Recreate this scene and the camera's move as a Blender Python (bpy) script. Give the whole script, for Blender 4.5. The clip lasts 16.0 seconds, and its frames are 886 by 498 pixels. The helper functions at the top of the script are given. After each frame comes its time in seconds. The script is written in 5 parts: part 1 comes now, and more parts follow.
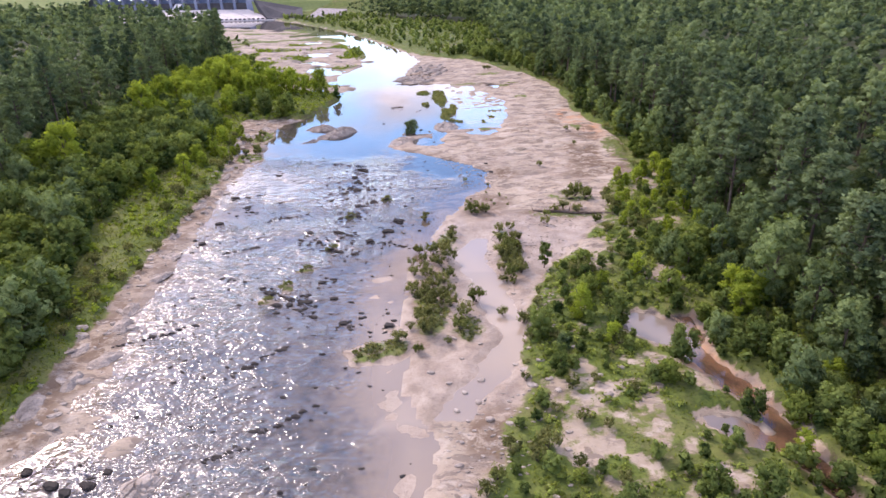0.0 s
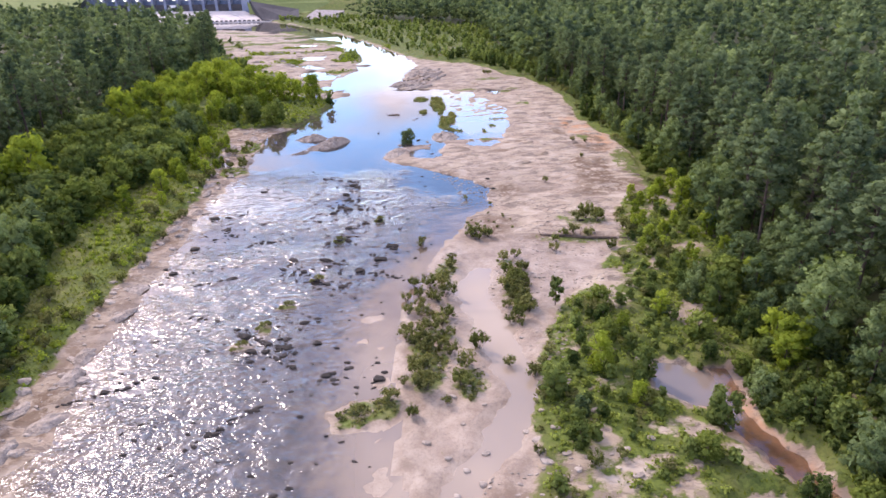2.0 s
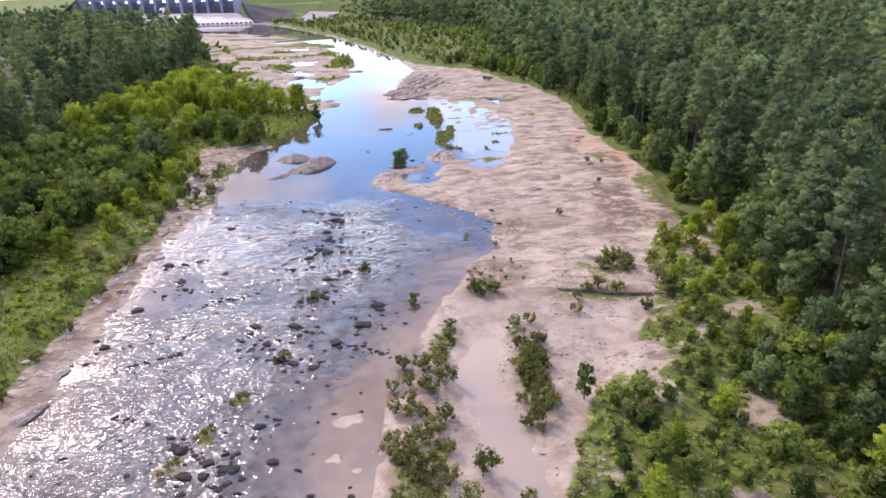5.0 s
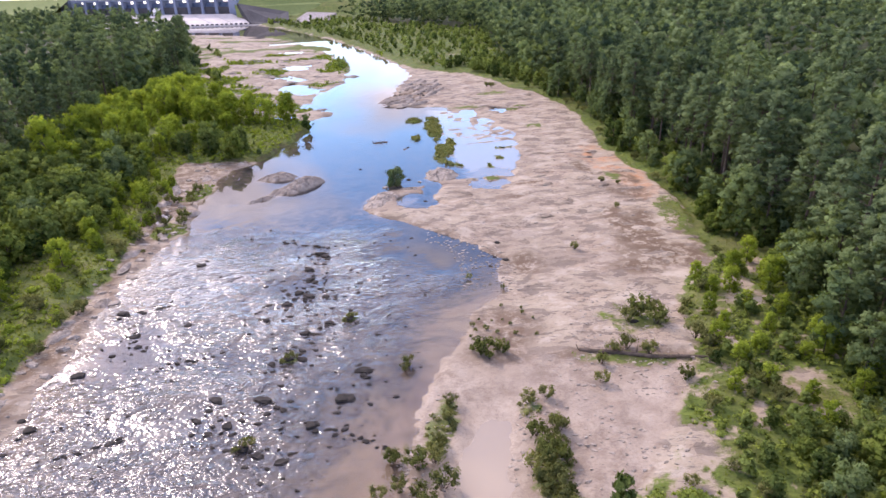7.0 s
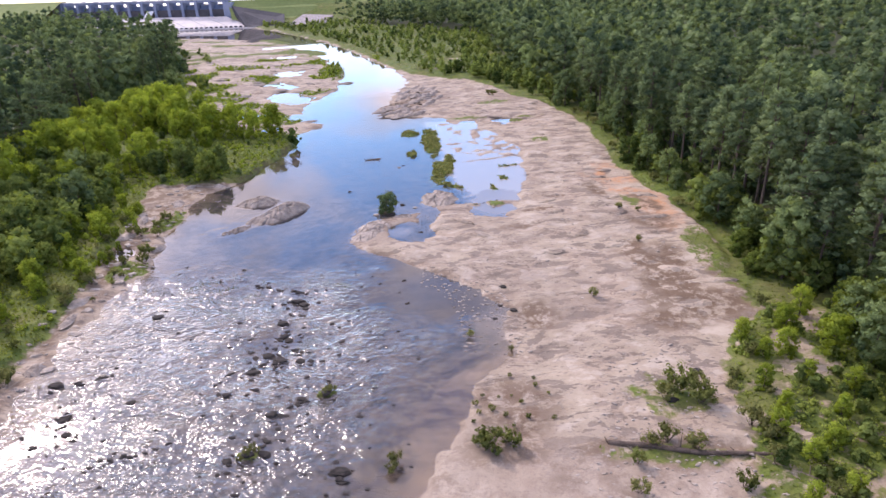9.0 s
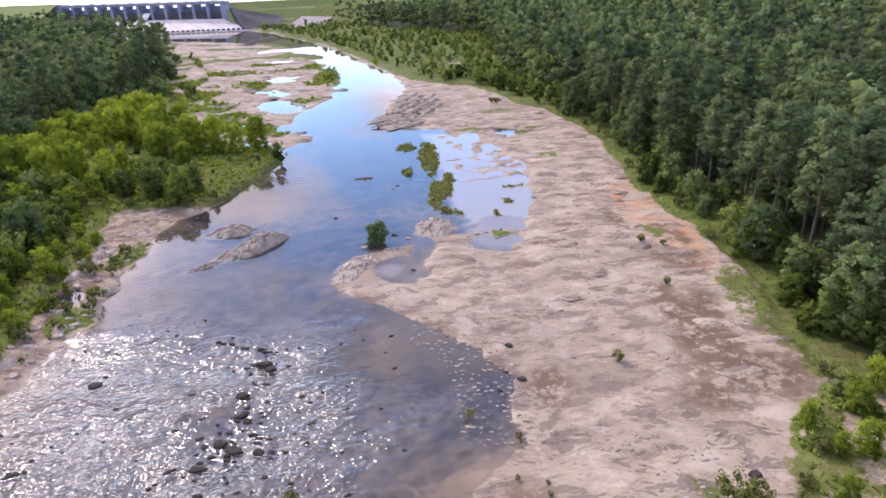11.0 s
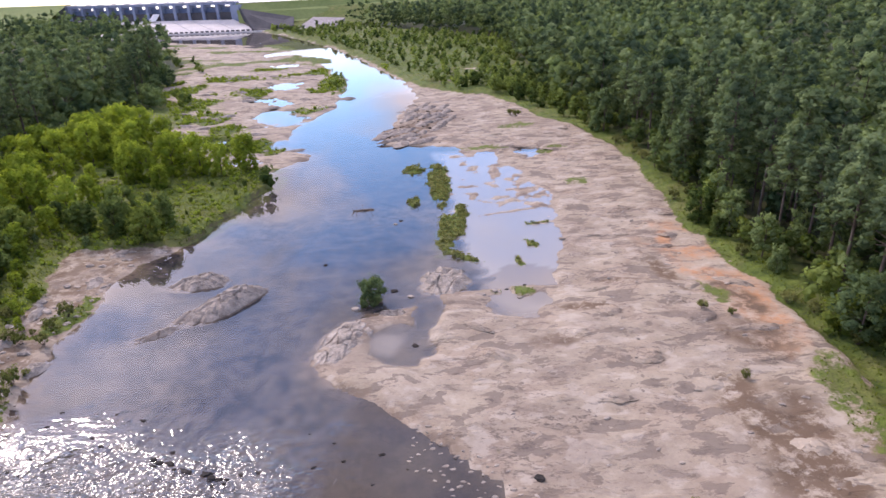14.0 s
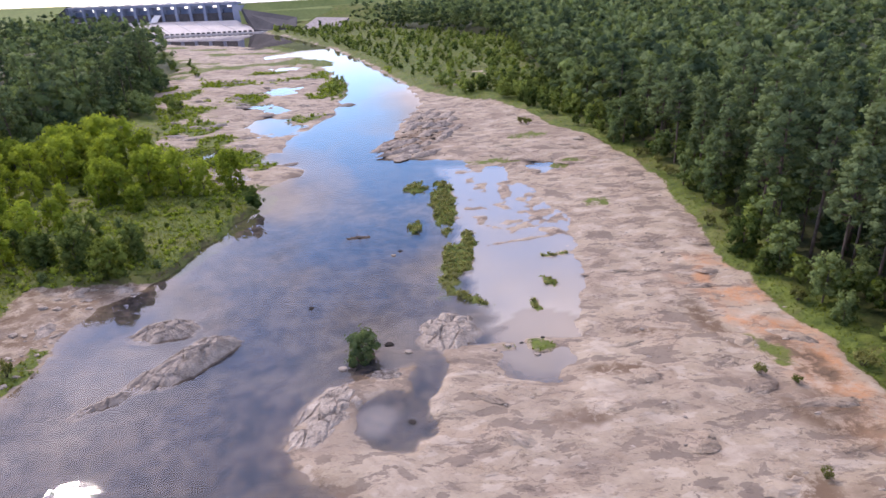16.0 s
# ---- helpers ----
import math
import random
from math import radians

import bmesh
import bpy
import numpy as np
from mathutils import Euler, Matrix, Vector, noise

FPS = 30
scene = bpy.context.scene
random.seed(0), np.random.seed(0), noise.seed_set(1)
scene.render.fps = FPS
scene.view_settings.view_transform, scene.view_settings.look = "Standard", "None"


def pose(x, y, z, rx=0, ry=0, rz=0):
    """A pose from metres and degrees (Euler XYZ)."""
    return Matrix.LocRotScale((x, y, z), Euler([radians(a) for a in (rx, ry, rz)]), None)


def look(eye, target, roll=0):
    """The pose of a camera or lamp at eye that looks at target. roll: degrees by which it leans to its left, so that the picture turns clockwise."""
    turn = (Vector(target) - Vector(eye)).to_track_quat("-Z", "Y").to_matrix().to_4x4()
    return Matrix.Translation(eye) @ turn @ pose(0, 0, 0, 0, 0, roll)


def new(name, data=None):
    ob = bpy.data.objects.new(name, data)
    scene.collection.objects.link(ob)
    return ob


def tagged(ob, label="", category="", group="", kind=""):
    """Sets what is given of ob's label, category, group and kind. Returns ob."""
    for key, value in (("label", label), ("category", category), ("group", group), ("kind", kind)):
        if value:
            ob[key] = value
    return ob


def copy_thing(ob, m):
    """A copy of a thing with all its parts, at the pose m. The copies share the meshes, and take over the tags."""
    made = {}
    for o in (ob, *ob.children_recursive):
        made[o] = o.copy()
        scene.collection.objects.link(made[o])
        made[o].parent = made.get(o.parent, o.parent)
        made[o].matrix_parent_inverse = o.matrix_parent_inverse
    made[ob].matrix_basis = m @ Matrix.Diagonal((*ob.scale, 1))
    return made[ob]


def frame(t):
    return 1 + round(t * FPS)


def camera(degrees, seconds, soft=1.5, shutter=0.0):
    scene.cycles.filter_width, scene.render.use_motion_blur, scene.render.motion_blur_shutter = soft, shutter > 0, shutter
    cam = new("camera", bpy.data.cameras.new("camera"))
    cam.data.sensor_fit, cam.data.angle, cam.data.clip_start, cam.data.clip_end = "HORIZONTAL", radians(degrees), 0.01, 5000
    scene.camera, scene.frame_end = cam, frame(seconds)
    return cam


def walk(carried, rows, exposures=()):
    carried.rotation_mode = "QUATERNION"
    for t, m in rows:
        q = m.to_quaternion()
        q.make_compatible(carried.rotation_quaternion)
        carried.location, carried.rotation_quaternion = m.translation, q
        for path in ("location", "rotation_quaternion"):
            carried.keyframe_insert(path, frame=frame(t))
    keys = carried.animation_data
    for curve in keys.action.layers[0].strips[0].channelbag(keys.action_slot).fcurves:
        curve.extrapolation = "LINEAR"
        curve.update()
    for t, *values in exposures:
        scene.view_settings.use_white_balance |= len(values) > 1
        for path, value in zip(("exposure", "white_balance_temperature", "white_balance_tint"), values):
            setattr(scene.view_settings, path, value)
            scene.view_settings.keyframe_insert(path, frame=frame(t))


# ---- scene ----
cam = camera(70.9, 16.0)
PATH = [
    (0, (0.484, 2.328, 48.967), (0.44, 4.155, 48.156), -1.5),
    (0.5, (0.41, 5.711, 48.947), (0.368, 7.539, 48.137), -1.5),
    (1, (0.326, 9.101, 48.899), (0.285, 10.929, 48.09), -1.4),
    (1.5, (0.286, 12.507, 48.836), (0.246, 14.336, 48.027), -1.4),
    (2, (0.339, 15.952, 48.771), (0.3, 17.781, 47.963), -1.4),
    (2.5, (0.409, 19.567, 48.713), (0.369, 21.396, 47.905), -1.5),
    (3, (0.459, 23.389, 48.67), (0.42, 25.219, 47.862), -1.5),
    (3.5, (0.509, 27.372, 48.627), (0.47, 29.201, 47.82), -1.5),
    (4, (0.557, 31.469, 48.6), (0.518, 33.298, 47.792), -1.6),
    (6.5, (0.606, 53.402, 48.765), (0.568, 55.231, 47.956), -1.8),
    (7, (0.617, 57.871, 48.811), (0.579, 59.699, 48.002), -1.8),
    (7.5, (0.645, 62.408, 48.861), (0.606, 64.237, 48.051), -1.7),
    (8, (0.758, 66.994, 48.904), (0.718, 68.823, 48.095), -1.8),
    (8.5, (0.93, 71.617, 48.954), (0.889, 73.445, 48.145), -1.9),
    (9, (1.119, 76.294, 48.987), (1.078, 78.123, 48.179), -2.1),
    (9.2, (1.218, 78.14, 48.983), (1.176, 79.969, 48.175), -2.1),
    (11.5, (2.522, 99.125, 48.661), (2.466, 100.955, 47.856), -2.3),
    (12, (2.641, 103.5, 48.637), (2.579, 105.329, 47.831), -2.3),
    (12.5, (2.647, 107.715, 48.621), (2.576, 109.545, 47.815), -2.4),
    (13, (2.599, 111.834, 48.596), (2.519, 113.663, 47.791), -2.4),
    (13.5, (2.539, 115.955, 48.568), (2.451, 117.783, 47.763), -2.4),
    (14, (2.506, 120.149, 48.52), (2.409, 121.977, 47.715), -2.4),
    (14.5, (2.458, 124.415, 48.467), (2.353, 126.243, 47.661), -2.5),
    (15, (2.422, 128.666, 48.419), (2.309, 130.493, 47.612), -2.6),
    (15.5, (2.397, 132.949, 48.378), (2.28, 134.775, 47.571), -2.8),
    (16, (2.418, 137.268, 48.356), (2.298, 139.094, 47.548), -2.8),
]
walk(cam, [(t, look(eye, target, roll)) for t, eye, target, roll in PATH], exposures=((0.0, 0.16, 6800, 28), (8.0, 0.06, 6750, 27), (16.0, -0.12, 6700, 26)))

# ---- light ----
SUN_AZ, SUN_EL = radians(-42), radians(38)      # azimuth from +y, towards -x
world = bpy.data.worlds.new("sky")
scene.world = world
world.use_nodes = True
wn, wl = world.node_tree.nodes, world.node_tree.links
wn.clear()
sky = wn.new("ShaderNodeTexSky")
sky.sky_type, sky.sun_disc = "NISHITA", False
sky.sun_elevation, sky.sun_rotation = SUN_EL, SUN_AZ
sky.air_density, sky.dust_density, sky.ozone_density = 1.0, 0.3, 3.0
clear = wn.new("ShaderNodeBackground")
clear.inputs["Strength"].default_value = 0.36
deep = wn.new("ShaderNodeHueSaturation")
deep.inputs["Saturation"].default_value = 1.3
wl.new(sky.outputs[0], deep.inputs["Color"])
wl.new(deep.outputs[0], clear.inputs["Color"])
cloud = wn.new("ShaderNodeBackground")
cloud.inputs["Color"].default_value = (0.90, 0.90, 1.0, 1)
coord = wn.new("ShaderNodeTexCoord")
stretch = wn.new("ShaderNodeMapping")
stretch.inputs["Location"].default_value = (0.35, 0.1, 0.0)
stretch.inputs["Rotation"].default_value = (0.0, 0.0, -0.22)
stretch.inputs["Scale"].default_value = (1.5, 1.5, 3.2)
puffs = wn.new("ShaderNodeTexNoise")
puffs.inputs["Scale"].default_value = 1.7
puffs.inputs["Detail"].default_value = 7
puffs.inputs["Roughness"].default_value = 0.52
cover = wn.new("ShaderNodeValToRGB")
cover.color_ramp.elements[0].position = 0.48
cover.color_ramp.elements[1].position = 0.63
wmix = wn.new("ShaderNodeMixShader")
wout = wn.new("ShaderNodeOutputWorld")
wl.new(coord.outputs["Generated"], stretch.inputs["Vector"])
wl.new(stretch.outputs[0], puffs.inputs["Vector"])
# thicker cloud round the sun
towards = wn.new("ShaderNodeVectorMath")
towards.operation = "DOT_PRODUCT"
towards.inputs[1].default_value = (math.sin(SUN_AZ) * math.cos(SUN_EL), math.cos(SUN_AZ) * math.cos(SUN_EL), math.sin(SUN_EL))
wl.new(coord.outputs["Generated"], towards.inputs[0])
veil = wn.new("ShaderNodeMapRange")
veil.inputs["From Min"].default_value, veil.inputs["From Max"].default_value = 0.86, 1.0
veil.inputs["To Min"].default_value, veil.inputs["To Max"].default_value = 0.0, 0.085
wl.new(towards.outputs["Value"], veil.inputs["Value"])
# and overhead, clearer lower down
split_dir = wn.new("ShaderNodeSeparateXYZ")
wl.new(coord.outputs["Generated"], split_dir.inputs[0])
roof = wn.new("ShaderNodeMapRange")
roof.inputs["From Min"].default_value, roof.inputs["From Max"].default_value = 0.74, 0.95
roof.inputs["To Min"].default_value, roof.inputs["To Max"].default_value = 0.0, 0.2
wl.new(split_dir.outputs["Z"], roof.inputs["Value"])
haze = wn.new("ShaderNodeMapRange")
haze.inputs["From Min"].default_value, haze.inputs["From Max"].default_value = 0.40, 0.08
haze.inputs["To Min"].default_value, haze.inputs["To Max"].default_value = 0.0, 0.065
wl.new(split_dir.outputs["Z"], haze.inputs["Value"])
low_high = wn.new("ShaderNodeMath")
wl.new(roof.outputs[0], low_high.inputs[0])
wl.new(haze.outputs[0], low_high.inputs[1])
# thin cloud glows close to the sun
glow = wn.new("ShaderNodeMapRange")
glow.interpolation_type = "SMOOTHSTEP"
glow.inputs["From Min"].default_value, glow.inputs["From Max"].default_value = 0.90, 1.0
glow.inputs["To Min"].default_value, glow.inputs["To Max"].default_value = 2.2, 3.8
wl.new(towards.outputs["Value"], glow.inputs["Value"])
# grey bases in the thicker cloud
belly = wn.new("ShaderNodeTexNoise")
belly.inputs["Scale"].default_value, belly.inputs["Detail"].default_value = 4.0, 5
wl.new(stretch.outputs[0], belly.inputs["Vector"])
shade = wn.new("ShaderNodeMapRange")
shade.inputs["From Min"].default_value, shade.inputs["From Max"].default_value = 0.38, 0.62
shade.inputs["To Min"].default_value, shade.inputs["To Max"].default_value = 0.65, 1.2
wl.new(belly.outputs[0], shade.inputs["Value"])
lit = wn.new("ShaderNodeMath")
lit.operation = "MULTIPLY"
wl.new(glow.outputs[0], lit.inputs[0])
wl.new(shade.outputs[0], lit.inputs[1])
wl.new(lit.outputs[0], cloud.inputs["Strength"])
both = wn.new("ShaderNodeMath")
wl.new(veil.outputs[0], both.inputs[0])
wl.new(low_high.outputs[0], both.inputs[1])
thick = wn.new("ShaderNodeMath")
wl.new(puffs.outputs[0], thick.inputs[0])
wl.new(both.outputs[0], thick.inputs[1])
wl.new(thick.outputs[0], cover.inputs[0])
wl.new(cover.outputs[0], wmix.inputs[0])
wl.new(clear.outputs[0], wmix.inputs[1])
wl.new(cloud.outputs[0], wmix.inputs[2])
wl.new(wmix.outputs[0], wout.inputs[0])

sun_dir = Vector((math.sin(SUN_AZ) * math.cos(SUN_EL), math.cos(SUN_AZ) * math.cos(SUN_EL), math.sin(SUN_EL)))
lamp = bpy.data.lights.new("sun", "SUN")
lamp.energy, lamp.angle, lamp.color = 3.1, radians(2.6), (1.0, 0.94, 0.83)
sun = new("sun", lamp)
sun.matrix_world = look(sun_dir * 900, (0, 0, 0))

# ---- materials ----


def material(name):
    m = bpy.data.materials.new(name)
    m.use_nodes = True
    nt = m.node_tree
    return m, nt, nt.nodes["Principled BSDF"], nt.nodes["Material Output"]


def node(nt, kind, values=(), **settings):
    n = nt.nodes.new(kind)
    if "attribute_name" in settings:
        n.attribute_name = settings["attribute_name"]
    if "operation" in settings:
        n.operation = settings["operation"]
    if "data_type" in settings:
        n.data_type, n.blend_type = settings["data_type"], settings["blend_type"]
    for k, v in dict(values).items():
        n.inputs[k].default_value = v
    return n


def noise_tex(nt, scale, detail=4, rough=0.55, vector=None, warp=0.0):
    n = node(nt, "ShaderNodeTexNoise", {"Scale": scale, "Detail": detail, "Roughness": rough, "Distortion": warp})
    if vector is None:
        vector = node(nt, "ShaderNodeNewGeometry").outputs["Position"]
    nt.links.new(vector, n.inputs["Vector"])
    return n.outputs[0]


def ramp(nt, fac, lo, hi, a=(0, 0, 0, 1), b=(1, 1, 1, 1)):
    r = node(nt, "ShaderNodeValToRGB")
    r.color_ramp.elements[0].position, r.color_ramp.elements[1].position = lo, hi
    r.color_ramp.elements[0].color, r.color_ramp.elements[1].color = a, b
    nt.links.new(fac, r.inputs[0])
    return r.outputs[0]


def mixc(nt, fac, a, b, mode="MIX"):
    n = node(nt, "ShaderNodeMix", data_type="RGBA", blend_type=mode)
    for socket, v in ((n.inputs[0], fac), (n.inputs[6], a), (n.inputs[7], b)):
        if isinstance(v, bpy.types.NodeSocket):
            nt.links.new(v, socket)
        else:
            socket.default_value = v if not isinstance(v, tuple) else (*v, 1)[:4]
    return n.outputs[2]


def math_node(nt, op, a, b=0.0):
    n = node(nt, "ShaderNodeMath", operation=op)
    for socket, v in ((n.inputs[0], a), (n.inputs[1], b)):
        if isinstance(v, bpy.types.NodeSocket):
            nt.links.new(v, socket)
        else:
            socket.default_value = v
    return n.outputs[0]


def bump(nt, height, strength, distance, target):
    b = node(nt, "ShaderNodeBump", {"Strength": strength, "Distance": distance})
    nt.links.new(height, b.inputs["Height"])
    nt.links.new(b.outputs[0], target)
    return b


def ground_material():
    m, nt, p, out = material("river_ground")
    zone = node(nt, "ShaderNodeAttribute", attribute_name="zone")
    parts = node(nt, "ShaderNodeSeparateColor")
    nt.links.new(zone.outputs["Color"], parts.inputs[0])
    veg, orange, bed = parts.outputs
    zone2 = node(nt, "ShaderNodeAttribute", attribute_name="zone_two")
    parts2 = node(nt, "ShaderNodeSeparateColor")
    nt.links.new(zone2.outputs["Color"], parts2.inputs[0])
    mud, litter, stain = parts2.outputs
    big, mid, fine = noise_tex(nt, 0.09, 6, 0.68, warp=0.3), noise_tex(nt, 0.45, 8, 0.72, warp=0.2), noise_tex(nt, 2.6, 6, 0.7)
    rock = mixc(nt, ramp(nt, mid, 0.36, 0.60), (0.34, 0.278, 0.208), (0.42, 0.35, 0.268))
    rock = mixc(nt, math_node(nt, "MULTIPLY", ramp(nt, big, 0.46, 0.62), 0.7), rock, (0.345, 0.262, 0.195))
    drift = noise_tex(nt, 0.045, 9, 0.74, warp=0.3)
    rock = mixc(nt, math_node(nt, "MULTIPLY", ramp(nt, drift, 0.52, 0.62), 0.4), rock, (0.24, 0.19, 0.155))
    rock = mixc(nt, math_node(nt, "MULTIPLY", ramp(nt, drift, 0.36, 0.46, (1, 1, 1, 1), (0, 0, 0, 1)), 0.4), rock, (0.475, 0.40, 0.325))
    rock = mixc(nt, math_node(nt, "MULTIPLY", ramp(nt, fine, 0.52, 0.75), 0.4), rock, (0.22, 0.17, 0.14))
    layers = node(nt, "ShaderNodeMapping", {"Scale": (0.6, 1.3, 1.0), "Rotation": (0, 0, -0.18)})
    nt.links.new(node(nt, "ShaderNodeNewGeometry").outputs["Position"], layers.inputs["Vector"])
    blot = noise_tex(nt, 0.34, 8, 0.66, layers.outputs[0], 0.25)
    clustered = math_node(nt, "ADD", blot, math_node(nt, "MULTIPLY", big, 0.55))
    rock = mixc(nt, math_node(nt, "MULTIPLY", ramp(nt, clustered, 0.852, 0.90), 0.55), rock, (0.20, 0.16, 0.135))
    pits = noise_tex(nt, 0.85, 6, 0.66, layers.outputs[0], 0.2)
    rock = mixc(nt, math_node(nt, "MULTIPLY", ramp(nt, pits, 0.615, 0.63), 0.55), rock, (0.17, 0.13, 0.11))
    split = node(nt, "ShaderNodeTexVoronoi", {"Scale": 0.2})
    split.feature = "DISTANCE_TO_EDGE"
    bent = node(nt, "ShaderNodeVectorMath", operation="ADD")
    wob = node(nt, "ShaderNodeTexNoise", {"Scale": 0.35, "Detail": 5, "Roughness": 0.65})
    nt.links.new(layers.outputs[0], wob.inputs["Vector"])
    big_wob = node(nt, "ShaderNodeVectorMath", {1: (4.5, 4.5, 4.5)}, operation="MULTIPLY")
    nt.links.new(wob.outputs["Color"], big_wob.inputs[0])
    nt.links.new(layers.outputs[0], bent.inputs[0])
    nt.links.new(big_wob.outputs[0], bent.inputs[1])
    nt.links.new(bent.outputs[0], split.inputs["Vector"])
    crack = ramp(nt, split.outputs["Distance"], 0.004, 0.02, (1, 1, 1, 1), (0, 0, 0, 1))
    rock = mixc(nt, math_node(nt, "MULTIPLY", math_node(nt, "MULTIPLY", crack, 0.7), ramp(nt, big, 0.50, 0.58)), rock, (0.13, 0.10, 0.085))
    beds = math_node(nt, "FRACT", math_node(nt, "MULTIPLY", noise_tex(nt, 0.085, 7, 0.6, layers.outputs[0], 0.3), 9.0))
    lip = ramp(nt, beds, 0.0, 0.09, (1, 1, 1, 1), (0, 0, 0, 1))
    rock = mixc(nt, math_node(nt, "MULTIPLY", math_node(nt, "MULTIPLY", lip, 0.35), ramp(nt, noise_tex(nt, 0.16, 5, 0.65), 0.48, 0.56)), rock, (0.14, 0.105, 0.085))
    rock = mixc(nt, math_node(nt, "MULTIPLY", ramp(nt, beds, 0.35, 0.9), 0.18), rock, (0.48, 0.405, 0.335))
    grain = node(nt, "ShaderNodeMapping", {"Scale": (0.65, 1.15, 1.0), "Rotation": (0, 0, -0.25)})
    nt.links.new(node(nt, "ShaderNodeNewGeometry").outputs["Position"], grain.inputs["Vector"])
    tables = noise_tex(nt, 0.30, 5, 0.58, grain.outputs[0], 0.35)
    rock = mixc(nt, math_node(nt, "MULTIPLY", ramp(nt, tables, 0.56, 0.575), 0.7), rock, (0.175, 0.140, 0.118))
    rock = mixc(nt, math_node(nt, "MULTIPLY", ramp(nt, tables, 0.40, 0.44, (1, 1, 1, 1), (0, 0, 0, 1)), 0.55), rock, (0.52, 0.45, 0.375))
    flecks = noise_tex(nt, 1.1, 6, 0.72, grain.outputs[0], 0.4)
    rock = mixc(nt, math_node(nt, "MULTIPLY", math_node(nt, "MULTIPLY", ramp(nt, flecks, 0.57, 0.61), 0.75), ramp(nt, drift, 0.42, 0.55)), rock, (0.13, 0.105, 0.09))
    rock = mixc(nt, math_node(nt, "MULTIPLY", orange, ramp(nt, mid, 0.35, 0.6)), rock, (0.50, 0.265, 0.14))
    rock = mixc(nt, math_node(nt, "MULTIPLY", stain, ramp(nt, mid, 0.42, 0.52)), rock, (0.17, 0.118, 0.08))
    rock = mixc(nt, math_node(nt, "MULTIPLY", ramp(nt, noise_tex(nt, 0.035, 8, 0.72, warp=0.6), 0.50, 0.60), 0.55), rock, (0.25, 0.195, 0.155))
    rock = mixc(nt, 1.0, rock, (0.88, 0.86, 0.835), "MULTIPLY")
    sand = mixc(nt, ramp(nt, noise_tex(nt, 0.14, 3, 0.5), 0.35, 0.65), (0.33, 0.258, 0.195), (0.41, 0.33, 0.255))
    sand = mixc(nt, math_node(nt, "MULTIPLY", ramp(nt, mid, 0.46, 0.62), 0.45), sand, (0.23, 0.165, 0.125))
    sand = mixc(nt, math_node(nt, "MULTIPLY", ramp(nt, fine, 0.5, 0.66), 0.5), sand, (0.18, 0.13, 0.10))
    sand = mixc(nt, math_node(nt, "MULTIPLY", stain, ramp(nt, mid, 0.35, 0.6)), sand, (0.20, 0.145, 0.105))
    col = mixc(nt, mud, rock, sand)
    bedc = mixc(nt, ramp(nt, mid, 0.42, 0.6), (0.035, 0.032, 0.03), (0.16, 0.135, 0.12))
    weed = ramp(nt, noise_tex(nt, 0.6, 7, 0.7), 0.50, 0.58)
    col = mixc(nt, math_node(nt, "MULTIPLY", math_node(nt, "MULTIPLY", weed, ramp(nt, bed, 0.05, 0.3)), 0.75), col, (0.06, 0.05, 0.045))
    col = mixc(nt, bed, col, bedc)
    grass = mixc(nt, ramp(nt, mid, 0.35, 0.62), (0.038, 0.062, 0.013), (0.13, 0.168, 0.032))
    grass = mixc(nt, math_node(nt, "MULTIPLY", ramp(nt, big, 0.46, 0.66), 0.6), grass, (0.17, 0.15, 0.06))
    grass = mixc(nt, math_node(nt, "MULTIPLY", ramp(nt, fine, 0.52, 0.66), 0.6), grass, (0.03, 0.045, 0.012))
    edge = math_node(nt, "ADD", veg, math_node(nt, "MULTIPLY", math_node(nt, "SUBTRACT", mid, 0.5), 1.5))
    edge = math_node(nt, "ADD", edge, math_node(nt, "MULTIPLY", math_node(nt, "SUBTRACT", big, 0.5), 1.2))
    col = mixc(nt, math_node(nt, "MULTIPLY", ramp(nt, edge, 0.32, 0.50), 0.4), col, (0.24, 0.20, 0.10))
    col = mixc(nt, ramp(nt, edge, 0.42, 0.60), col, grass)
    # steep grassy banks turn to soil, dark enough to paint in the bank-edge shade
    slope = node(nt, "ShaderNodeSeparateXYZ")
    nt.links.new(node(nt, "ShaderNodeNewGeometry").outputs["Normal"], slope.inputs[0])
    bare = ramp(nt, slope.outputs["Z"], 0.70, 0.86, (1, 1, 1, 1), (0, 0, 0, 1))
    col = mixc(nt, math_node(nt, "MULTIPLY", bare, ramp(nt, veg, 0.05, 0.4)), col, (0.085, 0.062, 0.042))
    col = mixc(nt, litter, col, mixc(nt, ramp(nt, fine, 0.35, 0.65), (0.05, 0.042, 0.022), (0.05, 0.07, 0.022)))
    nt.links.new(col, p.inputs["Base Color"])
    rough = mixc(nt, mud, (0.85, 0.85, 0.85), (0.42, 0.42, 0.42))
    nt.links.new(rough, p.inputs["Roughness"])
    p.inputs["Specular IOR Level"].default_value = 0.18
    relief = mixc(nt, 0.45, mid, fine)
    relief = mixc(nt, 0.12, relief, ramp(nt, beds, 0.0, 0.25))
    relief = mixc(nt, 0.22, relief, ramp(nt, tables, 0.545, 0.575, (1, 1, 1, 1), (0, 0, 0, 1)))
    relief = mixc(nt, 0.30, relief, ramp(nt, blot, 0.54, 0.62, (1, 1, 1, 1), (0, 0, 0, 1)))
    relief = mixc(nt, math_node(nt, "MULTIPLY", mud, 0.85), relief, math_node(nt, "MULTIPLY", fine, 0.5))
    bump(nt, relief, 0.8, 0.3, p.inputs["Normal"])
    return m


